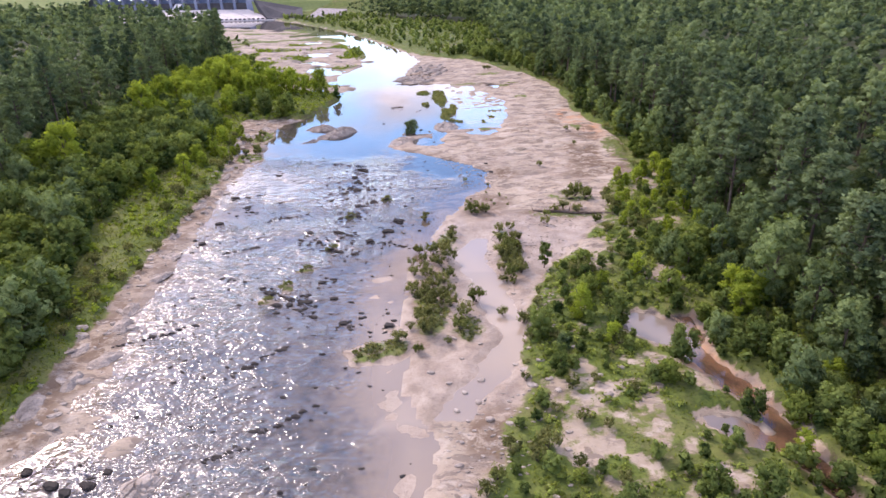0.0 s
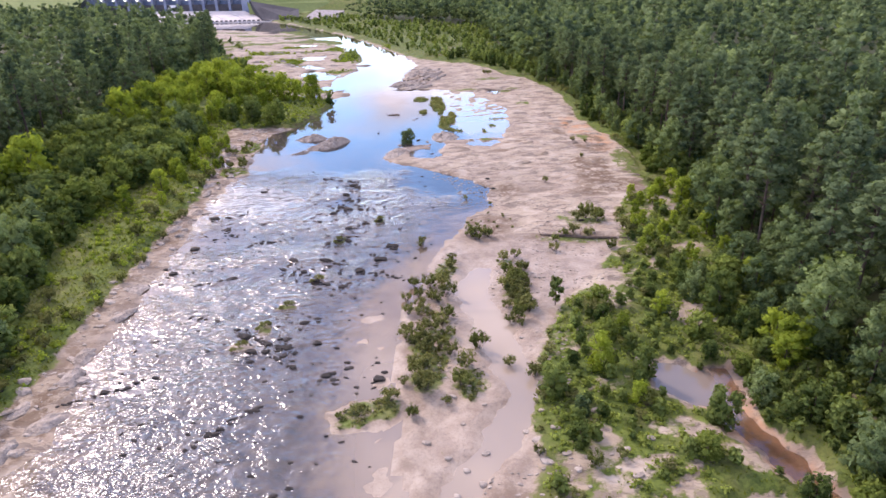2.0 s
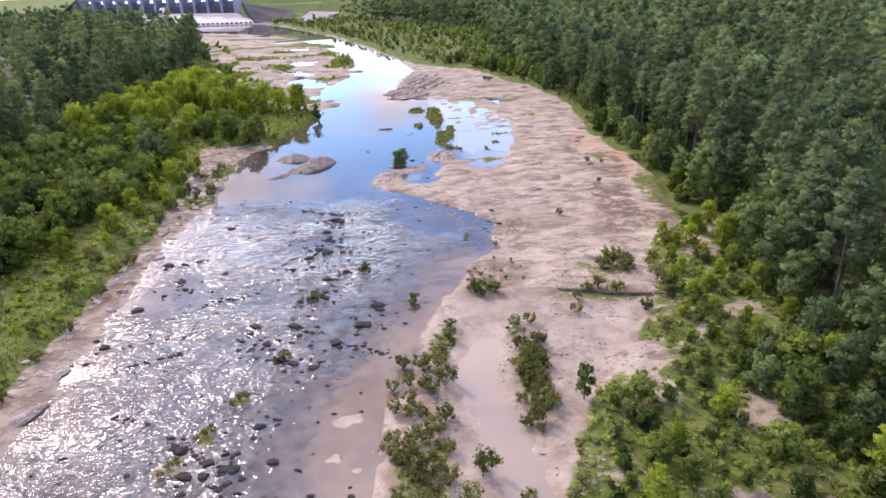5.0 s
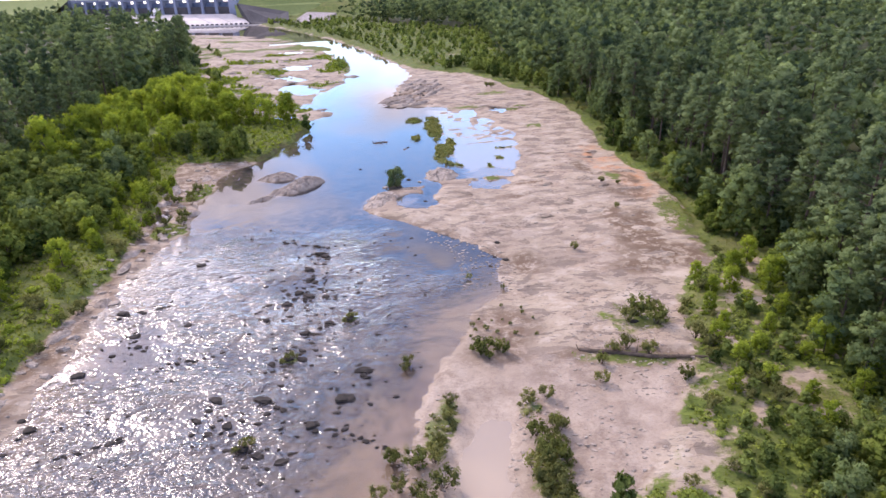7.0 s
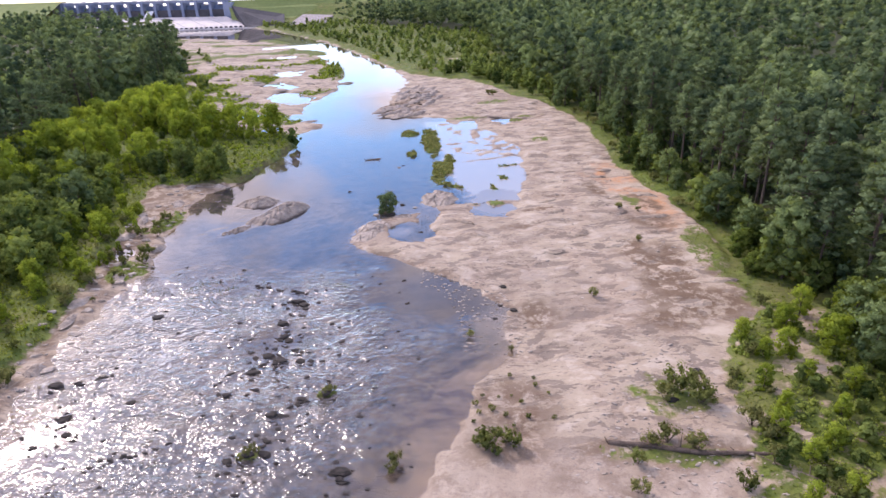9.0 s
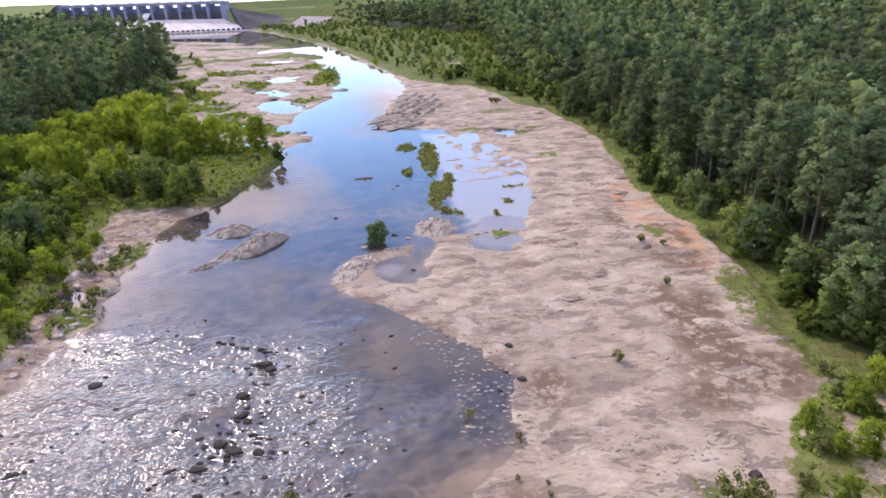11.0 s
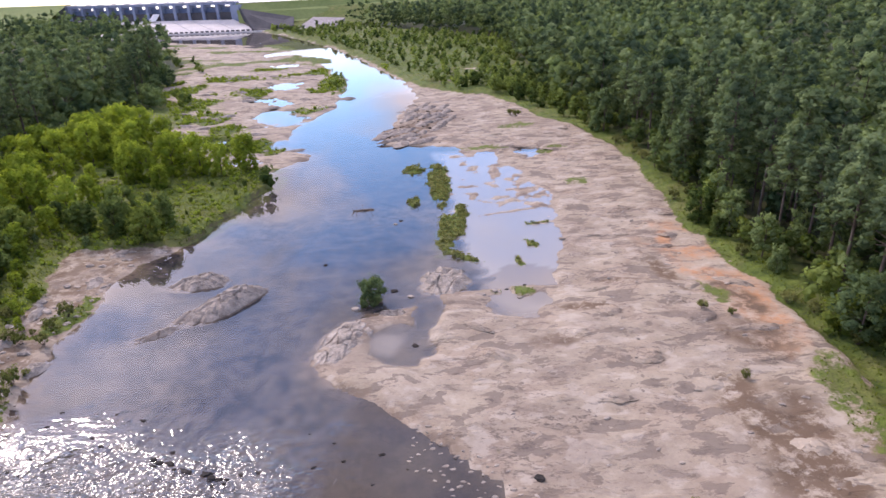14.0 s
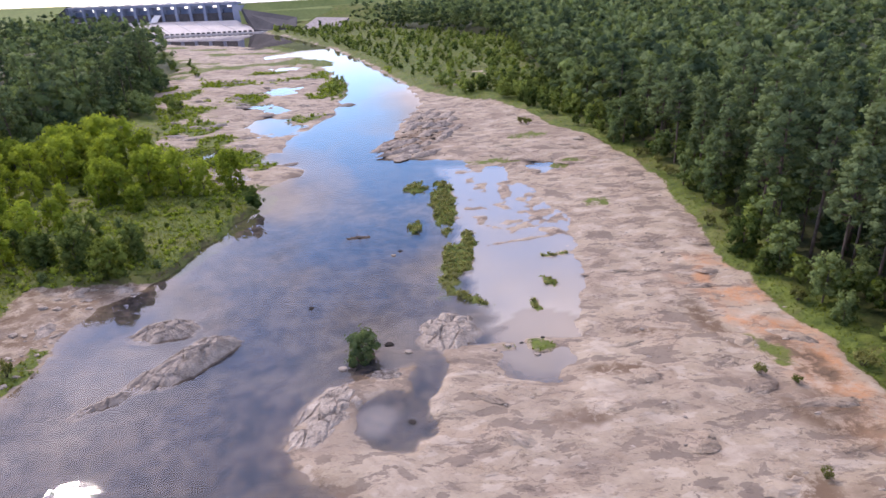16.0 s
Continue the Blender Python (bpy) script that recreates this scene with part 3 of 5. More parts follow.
def terrain(x, y):
    """Height and ground zones at arrays of places."""
    x, y = np.asarray(x, float), np.asarray(y, float)
    jig = (fbm(x, y, 0.16, 4, 3) - 0.5) * 5.5 + (fbm(x, y, 0.9, 3, 5) - 0.5) * 1.6
    far = smooth(300, 700, y)
    jig = jig * (1 + 2.5 * far)
    dl, dr = x - left_water(y) + jig * 0.7, right_water(y) - x + jig * 0.8
    inside = np.minimum(dl, dr)
    n1, n2, n3 = fbm(x, y, 0.05, 4, 11), fbm(x, y, 0.35, 4, 12), fbm(x, y, 1.3, 3, 13)
    # river bed, shallow ledges in the rapids, deeper above them
    depth = 0.10 + np.minimum(inside, 14) * 0.075
    depth = depth * (0.38 + 0.62 * smooth(165, 195, y)) * (0.65 + 0.7 * n1)
    depth = depth + 0.45 * smooth(-0.2, 0.4, blob(x, y, 0, 166, 16, 14))
    silt_side = smooth(12, 2, dr) * smooth(125, 95, y)
    depth = depth * (1 - 0.85 * silt_side)
    lagoon = smooth(-1.5, 2.5, x - STRIP(y) + (n2 - 0.5) * 6) * smooth(210, 216, y) * smooth(305, 296, y)
    depth = depth * (1 - 0.75 * lagoon)
    z_bed = -depth + (n2 - 0.5) * 0.22 * smooth(0.0, 4.0, inside)
    z_bed = z_bed + lagoon * smooth(240, 262, y) * np.maximum(n2 - 0.46, -0.05) * 1.3
    # land on either side
    terr = np.floor(fbm(x, y * 1.7, 0.10, 5, 21) * 14 + (n3 - 0.5) * 0.8) / 14
    shelf = 0.16 + np.maximum(-inside, 0) * 0.024 + (terr - 0.45) * 1.5 + (n2 - 0.5) * 0.22 + (n3 - 0.5) * 0.08
    wl_, wr_ = left_bank(y) - x + jig * 0.5, x - right_bank(y) + jig * 0.5
    into = np.maximum(wl_, wr_)
    soil = 0.5 + smooth(-1.5, 3.0, into) * 0.9 + np.clip(into, 0, 60) * 0.022 + (n1 - 0.5) * 0.8 + (n2 - 0.5) * 0.25
    cutbank = smooth(231, 236, y) * smooth(286, 280, y) * (x < 0)
    soil = soil - 0.45 * cutbank * smooth(10, 0, into)
    low_right = smooth(150, 120, y) * (x > 0)
    soil = soil * (1 - 0.35 * low_right)
    land = np.where(into > -1.5, np.maximum(shelf, 0.05) * (1 - smooth(-1.5, 1.5, into)) + soil * smooth(-1.5, 1.5, into), np.maximum(shelf, 0.03 + 0.02 * n3))
    z = np.where(inside > 0, z_bed, land * smooth(0, 1.6 - 0.5 * cutbank, -inside))
    veg = smooth(-2.0, 1.5, into)
    # mud flat beside the sand bar
    mud = (x > right_water(y) - 3) * smooth(0.5, -1.5, into) * smooth(60, 66, y) * smooth(136, 122, y)
    z = np.where((mud > 0.3) & (inside < 0), np.minimum(z, 0.30 * n1 - 0.06 + 0.30 * n2 + 0.14 * n3), z)
    wet = smooth(1.25, 0.6, np.abs(x - CHANNEL(y) + (n1 - 0.5) * 7 + (n2 - 0.5) * 3.5) / (2.2 + 4.2 * n1)) * smooth(124, 112, y + (n1 - 0.5) * 10)
    bar = (mud > 0.3) * (inside < 0)
    z = np.where(bar, (z + 0.22 * (0.4 + n2) + (n3 - 0.5) * 0.15) * (1 - wet) - 0.07 * wet, z)
    rubble = bar * (1 - wet) * smooth(0.38, 0.6, n2)
    mud = np.maximum(mud, silt_side * (inside > 0))
    # pools, creek
    pool = strongest(x, y, POOLS)
    run = np.where((y < 86) & (y > 46), 1 - np.abs(x - CREEK(y) + (n2 - 0.5) * 4) / (1.1 + 2.2 * n1), -9)
    pool = np.maximum(pool, run * 0.6)
    cut = smooth(-0.3, 0.75, pool)
    z = np.where(pool > -0.45, np.minimum(z, 0.3 - 1.2 * np.maximum(pool, -0.3)) * (1 - cut) + np.minimum(z, -0.35 - 0.65 * (x < 0) * (y < 210)) * cut, z)
    veg = veg * (1 - smooth(-0.3, 0.0, pool))
    # bars
    green = np.zeros(np.shape(x))
    for b in BARS:
        v = blob(x, y, *b[:5], wobble=0.45)
        up = smooth(-0.15, 0.45, v)
        top = b[5] * (0.65 + 0.8 * n2) + (n3 - 0.5) * 0.2
        z = np.where(v > -0.15, np.maximum(z, z * (1 - up) + top * up), z)
        green = np.maximum(green, b[6] * smooth(0.0, 0.3, v))
    g = strongest(x, y, GREENS)
    green = np.maximum(green, 0.62 * smooth(-0.3, 0.5, g))
    sand = smooth(-0.5, 0.2, strongest(x, y, SANDS)) * smooth(0.40, 0.52, fbm(x, y, 0.3, 4, 77))
    bald = smooth(0.43, 0.56, fbm(x, y, 0.2, 4, 78)) * (x > 0) * smooth(168, 158, y) * smooth(2, -4, x - right_forest(y))
    veg = np.maximum(veg * (1 - 0.32 * bald), green) * (1 - 0.55 * sand)
    # grassy right bank far up the river, patchy flats on the left
    flats = smooth(290, 310, y) * smooth(-4, 6, -dl) * (x < -40)
    veg = np.maximum(veg, flats * smooth(0.44, 0.66, fbm(x, y * 0.8, 0.06, 5, 41)) * 0.78)
    orange = 1.0 * smooth(-0.4, 0.4, strongest(x, y, ORANGES)) * smooth(0.34, 0.54, fbm(x, y, 0.16, 4, 79))
    stain = np.maximum(smooth(-0.4, 0.4, strongest(x, y, STAINS)), 0.75 * rubble)
    stain = np.maximum(stain, 0.95 * smooth(0, 2, -dl) * smooth(2, 0, wl_) * (y < 240) * smooth(0.25, 0.5, n2))
    stain = np.maximum(stain, 0.6 * smooth(7, 0.5, -dr) * (inside < 0) * (x > -30) * smooth(140, 160, y) * smooth(235, 220, y) * smooth(0.40, 0.58, fbm(x, y, 0.22, 4, 96)))
    litter = np.maximum(smooth(-3, 6, left_forest(y) - x), smooth(-2, 6, x - right_forest(y)))
    bed = smooth(0.0, -0.42, z) * (1 - 0.5 * mud)
    orange = np.maximum(orange, 0.85 * (y < 88) * (y > 46) * smooth(-0.9, 0.2, run) * smooth(0.36, 0.5, n2))
    # grassy foot of the embankment beside the dam
    foot = smooth(850, 905, y) * smooth(-235, -205, x)
    veg, litter = np.maximum(veg, foot), litter * (1 - smooth(0.0, 0.1, foot))
    # land rises slowly into the woods
    z = z + smooth(40, 900, np.maximum(left_forest(y) - x, x - right_forest(y))) * 10 + 9 * smooth(886, 908, y) + 9 * foot
    return z, veg, orange, bed, mud, litter, stain


def spaced(stops):
    out = []
    for a, b, step0, step1 in stops:
        v = a
        while v < b - 1e-6:
            out.append(v)
            v += step0 + (step1 - step0) * (v - a) / (b - a)
    out.append(stops[-1][1])
    return np.array(out)


def mesh_from(name, verts, faces_flat, totals, mat, tint=None, smooth_faces=False, normals=None):
    me = bpy.data.meshes.new(name)
    me.vertices.add(len(verts))
    me.vertices.foreach_set("co", np.asarray(verts, np.float32).ravel())
    me.loops.add(len(faces_flat))
    me.loops.foreach_set("vertex_index", np.asarray(faces_flat, np.int32))
    me.polygons.add(len(totals))
    starts = np.concatenate(([0], np.cumsum(totals)[:-1])).astype(np.int32)
    me.polygons.foreach_set("loop_start", starts)
    me.update(calc_edges=True)
    me.validate()
    me.polygons.foreach_set("use_smooth", np.full(len(me.polygons), smooth_faces))
    if tint is not None:
        at = me.attributes.new("tint", "FLOAT", "POINT")
        at.data.foreach_set("value", np.asarray(tint, np.float32))
    if normals is not None:
        me.polygons.foreach_set("use_smooth", np.ones(len(me.polygons), bool))
        me.normals_split_custom_set_from_vertices(normals)
    me.materials.append(mat)
    return me


def sheet(name, xs, ys, z, mat):
    nx, ny = len(xs), len(ys)
    gx, gy = np.meshgrid(xs, ys)
    verts = np.stack([gx.ravel(), gy.ravel(), z.ravel()], 1)
    i = np.arange(nx * ny).reshape(ny, nx)
    quads = np.stack([i[:-1, :-1], i[:-1, 1:], i[1:, 1:], i[1:, :-1]], -1).reshape(-1, 4)
    return mesh_from(name, verts, quads.ravel(), np.full(len(quads), 4), mat, smooth_faces=True)


def colours(me, name, r, g, b):
    at = me.attributes.new(name, "FLOAT_COLOR", "POINT")
    at.data.foreach_set("color", np.stack([r.ravel(), g.ravel(), b.ravel(), np.ones(r.size)], 1).astype(np.float32).ravel())


xs = spaced([(-3200, -400, 120, 40), (-400, -130, 12, 4), (-130, -66, 2.4, 0.7), (-66, 54, 0.72, 0.72), (54, 130, 0.8, 6), (130, 400, 8, 30), (400, 3200, 40, 150)])
ys = spaced([(-400, 36, 60, 3), (36, 250, 0.75, 0.75), (250, 330, 0.8, 1.3), (330, 700, 1.3, 6), (700, 1100, 6, 20), (1100, 4200, 40, 160)])
gx, gy = np.meshgrid(xs, ys)
gz, veg, orange, bed, mud, litter, stain = terrain(gx, gy)
me = sheet("ground", xs, ys, gz, GROUND)
colours(me, "zone", veg, orange, bed)
colours(me, "zone_two", mud, litter, stain)
tagged(new("ground", me), "pinkish sandstone river bed, mud flats and grassy wooded banks", "ground", kind="structure")

xs = spaced([(-700, -130, 40, 10), (-130, -66, 6, 1), (-66, 24, 1.1, 1.1), (24, 60, 2, 4)])
ys = spaced([(-60, 36, 12, 1), (36, 300, 1.0, 1.1), (300, 700, 1.6, 10), (700, 1000, 10, 20)])
gx, gy = np.meshgrid(xs, ys)
rapid = (0.72 + 0.28 * smooth(122, 160, gy)) * smooth(186, 164, gy + (fbm(gx, gy, 0.06, 4, 51) - 0.5) * 34) * smooth(0.2, 0.72, fbm(gx, gy, 0.045, 4, 52) + 0.14)
rapid *= (0.35 * smooth(3, 9, right_water(gy) - gx) + 0.65 * smooth(4, 24, right_water(gy) - gx + (fbm(gx, gy, 0.06, 3, 58) - 0.5) * 14)) * (1 - smooth(-0.2, 0.4, blob(gx, gy, -1, 170, 16, 12, wobble=0.5)))
me = sheet("water", xs, ys, (fbm(gx * 0.6, gy, 0.9, 3, 53) - 0.5) * 0.10 * np.clip(rapid, 0, 1), WATER)
at = me.attributes.new("rough", "FLOAT", "POINT")
at.data.foreach_set("value", (0.0002 + 0.003 * smooth(0.54, 0.66, fbm(gx, gy, 0.06, 4, 57)) + 0.012 * smooth(-36, -46, gx) * smooth(218, 196, gy) * smooth(0.42, 0.58, fbm(gx, gy, 0.09, 4, 59)) + 0.9 * np.clip(rapid, 0, 1.1)).ravel().astype(np.float32))
pool_side = smooth(-0.15, 0.4, blob(gx, gy, -3, 173, 20, 14, wobble=0.5))
lagoon = smooth(-1.5, 2.5, gx - STRIP(gy) + (fbm(gx, gy, 0.35, 4, 12) - 0.5) * 6) * smooth(208, 214, gy) * smooth(306, 298, gy)
inlet = np.maximum(smooth(-0.2, 0.5, blob(gx, gy, 11, 211, 8, 10)), 0.75 * smooth(-0.1, 0.4, blob(gx, gy, -10.4, 196.5, 3.0, 3.6)))
brook = (gy < 86) * (gy > 46) * smooth(4.0, 2.0, np.abs(gx - CREEK(gy))) * (1 - smooth(-0.75, -0.5, blob(gx, gy, 29, 82.5, 3.6, 5.6, 15, 0)))
film = smooth(56, 62, gy) * smooth(130, 124, gy) * smooth(8, 6, np.abs(gx - CHANNEL(gy)))
silted = smooth(13, 3, right_water(gy) - gx) * smooth(104, 84, gy)
murk = np.zeros((*gx.shape, 4))
for mask, tone in ((film, (0.37, 0.295, 0.225)), (silted * 0.75, (0.33, 0.265, 0.205)), (pool_side, (0.050, 0.037, 0.028)), (lagoon * 0.8, (0.46, 0.42, 0.37)), (inlet * 0.8, (0.34, 0.29, 0.24)), (brook * 0.8, (0.19, 0.085, 0.03))):
    murk[..., :3] += (np.array(tone) - murk[..., :3]) * (mask > 0.01)[..., None]
    murk[..., 3] = np.maximum(murk[..., 3], mask)
at = me.attributes.new("murk", "FLOAT_COLOR", "POINT")
at.data.foreach_set("color", murk.astype(np.float32).ravel())
water = tagged(new("water", me), "shallow river with silvery rapids and calm sky-reflecting pools", "river", kind="structure")
water.visible_shadow = False


def height(x, y):
    return float(terrain(np.array([x]), np.array([y]))[0][0])

# ---- plants ----


class Soup:
    """Collects leaf cards, leaf cores and limbs as arrays."""

    def __init__(self):
        self.v, self.f, self.n, self.t, self.m, self.count = [], [], [], [], [], 0

    def add(self, verts, faces, tint=0.0, normals=None):
        verts, faces = np.asarray(verts, float).reshape(-1, 3), np.asarray(faces)
        self.v.append(verts)
        self.f.append((faces + self.count).ravel())
        self.n.append(np.full(len(faces), faces.shape[1]))
        self.t.append(np.full(len(verts), tint))
        self.m.append(np.zeros((len(verts), 3)) if normals is None else np.asarray(normals, float))
        self.count += len(verts)

    def mesh(self, name, mat, smooth_faces=False):
        normals = np.concatenate(self.m)
        leafy = bool(np.abs(normals).sum() > 0)
        return mesh_from(name, np.concatenate(self.v), np.concatenate(self.f), np.concatenate(self.n), mat, np.concatenate(self.t), smooth_faces, normals if leafy else None)


def unit(v):
    return v / np.maximum(np.linalg.norm(v, axis=-1, keepdims=True), 1e-9)


OCTA = np.array([(1, 0, 0), (0, 1, 0), (-1, 0, 0), (0, -1, 0), (0, 0, 1), (0, 0, -1)], float)
OCTA_F = np.array([(0, 1, 4), (1, 2, 4), (2, 3, 4), (3, 0, 4), (1, 0, 5), (2, 1, 5), (3, 2, 5), (0, 3, 5)])


def clump(soup, r, centre, radii, cards, size, tint=0.0, core=0.72, up=0.25, heart=None):
    """A tuft: a small dark core and leaf cards that mostly face outwards."""
    centre, radii = np.asarray(centre, float), np.asarray(radii, float)
    turn = r.uniform(0, 6.28)
    c, s = math.cos(turn), math.sin(turn)
    o = OCTA @ np.array([(c, s, 0), (-s, c, 0), (0, 0, 1)])
    heart = centre if heart is None else np.asarray(heart, float)
    out = unit(centre - heart + (0, 0, 0.01))
    soup.add(centre + o * radii * core * r.uniform(0.8, 1.15, (6, 1)), OCTA_F, tint, unit(o + out * 0.5))
    d = unit(r.normal(size=(cards, 3)))
    d[:, 2] = np.where(d[:, 2] < -0.35, -d[:, 2], d[:, 2])
    p = centre + d * radii * r.uniform(0.62, 1.08, (cards, 1))
    n = unit(d / radii * radii.mean() + r.normal(size=(cards, 3)) * 0.55 + (0, 0, up))
    a = unit(np.cross(n, r.normal(size=(cards, 3))))
    b = np.cross(n, a)
    sz = size * r.uniform(0.6, 1.35, (cards, 1))
    quad = np.stack([p + a * sz, p + b * sz * 0.62, p - a * sz, p - b * sz * 0.62], 1)
    bend = unit(d + out * 0.6 + r.normal(size=(cards, 3)) * 0.55)
    soup.add(quad.reshape(-1, 3), np.arange(cards * 4).reshape(-1, 4), tint, np.repeat(bend, 4, 0))


def limb(soup, a, b, ra, rb, sides=5, bend=None):
    a, b = np.asarray(a, float), np.asarray(b, float)
    pts = [a, b] if bend is None else [a, (a + b) / 2 + np.asarray(bend), b]
    w = unit(b - a)
    u = unit(np.cross(w, (0.3, 0.9, 0.1)))
    v = np.cross(w, u)
    ang = np.arange(sides) * 2 * math.pi / sides
    ring = np.cos(ang)[:, None] * u + np.sin(ang)[:, None] * v
    rows = [p + ring * (ra + (rb - ra) * k / (len(pts) - 1)) for k, p in enumerate(pts)]
    i = np.arange(sides)
    faces = np.concatenate([np.stack([k * sides + i, k * sides + (i + 1) % sides, (k + 1) * sides + (i + 1) % sides, (k + 1) * sides + i], 1) for k in range(len(pts) - 1)])
    soup.add(np.concatenate(rows), faces)


def pine(r, wood, leaves, at=(0, 0, 0), tall=21.0, lod=0, tint=0.0):
    at = np.asarray(at, float)
    tall = tall * r.uniform(0.85, 1.1)
    lean = r.normal(size=2) * 0.35
    base = tall * (r.uniform(0.36, 0.5) if lod < 2 else 0.14)
    wide = tall * r.uniform(0.135, 0.175)

    def axis(z):
        return at + np.array([lean[0] * z / tall, lean[1] * z / tall, z])
    if wood is not None:
        limb(wood, axis(-0.5), axis(tall * 0.55), tall * 0.0135, tall * 0.009, 7 if lod == 0 else 4)
        limb(wood, axis(tall * 0.55), axis(tall * 0.96), tall * 0.009, 0.04, 6 if lod == 0 else 3)
    levels, arms, cards, size = ((12, 4, 18, 0.44), (7, 3, 13, 0.66), (3, 2, 7, 1.4))[lod]
    turn = r.uniform(0, 6.28)
    for k in range(levels):
        f = (k + r.uniform(0.2, 0.8)) / levels
        z = base + (tall - base) * f
        reach = wide * (1.05 - 0.85 * f ** 1.7) * (0.72 + 0.28 * min(1, f * 4))
        for j in range(arms if f < 0.85 else max(2, arms - 1)):
            turn += 2.4 + r.uniform(-0.5, 0.5)
            far = reach * r.uniform(0.5, 1.0)
            tip = axis(z) + np.array([math.cos(turn) * far, math.sin(turn) * far, r.uniform(-0.2, 0.9)])
            if wood is not None and lod == 0:
                limb(wood, axis(z - 0.5), tip, 0.09, 0.03, 3)
            w = wide * (0.38, 0.48, 0.75)[lod] * r.uniform(0.7, 1.25)
            clump(leaves, r, tip, (w, w, w * r.uniform(0.5, 0.95)), cards, size, tint, 0.7, 0.5, axis(tall * 0.62))
    clump(leaves, r, axis(tall * 0.98), (wide * 0.42, wide * 0.42, wide * 0.5), cards, size, tint, heart=axis(tall * 0.62))


def broadleaf(r, wood, leaves, at=(0, 0, 0), tall=10.0, lod=0, tint=0.0, slim=0.36, low=0.22, skirt=0.75):
    at = np.asarray(at, float)
    wide = tall * slim * r.uniform(0.85, 1.15)
    if wood is not None:
        limb(wood, at - (0, 0, 0.4), at + (0, 0, tall * 0.62), tall * 0.016 + 0.03, tall * 0.008, 6)
    count, cards, size = ((26, 28, 0.34), (10, 15, 0.6), (4, 8, 1.1))[lod]
    size *= (tall / 9) ** 0.45
    for k in range(count):
        f = (k + 0.5) / count
        z = low + (1 - low) * f
        bulge = math.sqrt(max(0.03, 1 - ((z - 0.52) / 0.56) ** 2)) if z > 0.45 else skirt + (1 - skirt) * z / 0.45
        turn = k * 2.4 + r.uniform(-0.5, 0.5)
        d = wide * bulge * r.uniform(0.35, 0.85)
        c = at + np.array([math.cos(turn) * d, math.sin(turn) * d, tall * z * r.uniform(0.93, 1.03) - tall * 0.06])
        w = wide * (0.42, 0.55, 0.8)[lod] * r.uniform(0.7, 1.25)
        if wood is not None and lod == 0 and k % 3 == 0:
            limb(wood, at + (0, 0, tall * z * 0.55), c, 0.06, 0.02, 3)
        clump(leaves, r, c, (w, w, w * r.uniform(0.75, 1.15)), cards, size, tint, heart=at + (0, 0, tall * 0.4))


def scrub(r, wood, leaves, at=(0, 0, 0), tall=2.0, lod=0, tint=0.0):
    """A loose low bush of upright sprays."""
    at = np.asarray(at, float)
    count, cards = ((11, 30), (5, 10), (3, 6))[lod]
    for k in range(count):
        turn, d = r.uniform(0, 6.28), tall * 0.5 * math.sqrt(r.uniform(0, 1))
        top = at + np.array([math.cos(turn) * d, math.sin(turn) * d, tall * r.uniform(0.4, 0.85)])
        if wood is not None:
            limb(wood, at + (r.normal() * 0.05, r.normal() * 0.05, -0.2), top, 0.035, 0.012, 3)
        w = tall * r.uniform(0.2, 0.34)
        clump(leaves, r, top, (w, w, w * r.uniform(1.0, 1.5)), cards, 0.08 + 0.03 * tall, tint, 0.6)


def plant_thing(name, maker, mat, label, category, group, seed, **how):
    """One plant with its parts, to be copied: an Empty at the foot, a trunk and a crown."""
    r = np.random.default_rng(seed)
    wood, leaves = Soup(), Soup()
    maker(r, wood, leaves, **how)
    root = tagged(new(name), label, category, group)
    for part_name, soup, m in (("trunk", wood, BARK), ("crown", leaves, mat)):
        ob = new(part_name, soup.mesh(part_name, m, part_name == "trunk"))
        ob.parent = root
    return root


def ground_z(pts):
    pts = np.asarray(pts, float).reshape(-1, 2)
    return terrain(pts[:, 0], pts[:, 1])[0]


def set_out(models, places, seed, lo=0.8, hi=1.2):
    """Copies of the models, one at each place (x, y, wanted height over the model's)."""
    r = np.random.default_rng(seed)
    zs = ground_z([(p[0], p[1]) for p in places])
    used = set()
    for k, p in enumerate(places):
        m = models[int(r.integers(len(models)))]
        s = p[2] if len(p) > 2 else r.uniform(lo, hi)
        wide = s * r.uniform(0.9, 1.12)
        where = Matrix.LocRotScale((p[0], p[1], max(zs[k], 0.0) - 0.05), Euler((0, 0, r.uniform(0, 6.28))), (wide, wide, s))
        if m not in used:
            used.add(m)
            m.matrix_basis = where
        else:
            copy = copy_thing(m, Matrix.Identity(4))
            copy.matrix_basis = where
    for m in models:
        if m not in used:
            for o in list(m.children) + [m]:
                bpy.data.objects.remove(o)


def scatter(n, x0, x1, y0, y1, gap, keep, seed):
    """Up to n places at least gap apart (a grid of cells) that pass keep(x, y)."""
    r = np.random.default_rng(seed)
    xy = np.stack([r.uniform(x0, x1, n * 6), r.uniform(y0, y1, n * 6)], 1)
    xy = xy[keep(xy[:, 0], xy[:, 1])]
    cells, out = {}, []
    for x, y in xy:
        ix, iy = int(x // gap), int(y // gap)
        if any((x - a) ** 2 + (y - b) ** 2 < gap * gap for i in (-1, 0, 1) for j in (-1, 0, 1) for a, b in cells.get((ix + i, iy + j), ())):
            continue
        cells.setdefault((ix, iy), []).append((x, y))
        out.append((x, y))
        if len(out) >= n:
            break
    return out


def wood_side(side):
    if side > 0:
        return lambda x, y: x - right_forest(y)
    return lambda x, y: left_forest(y) - x


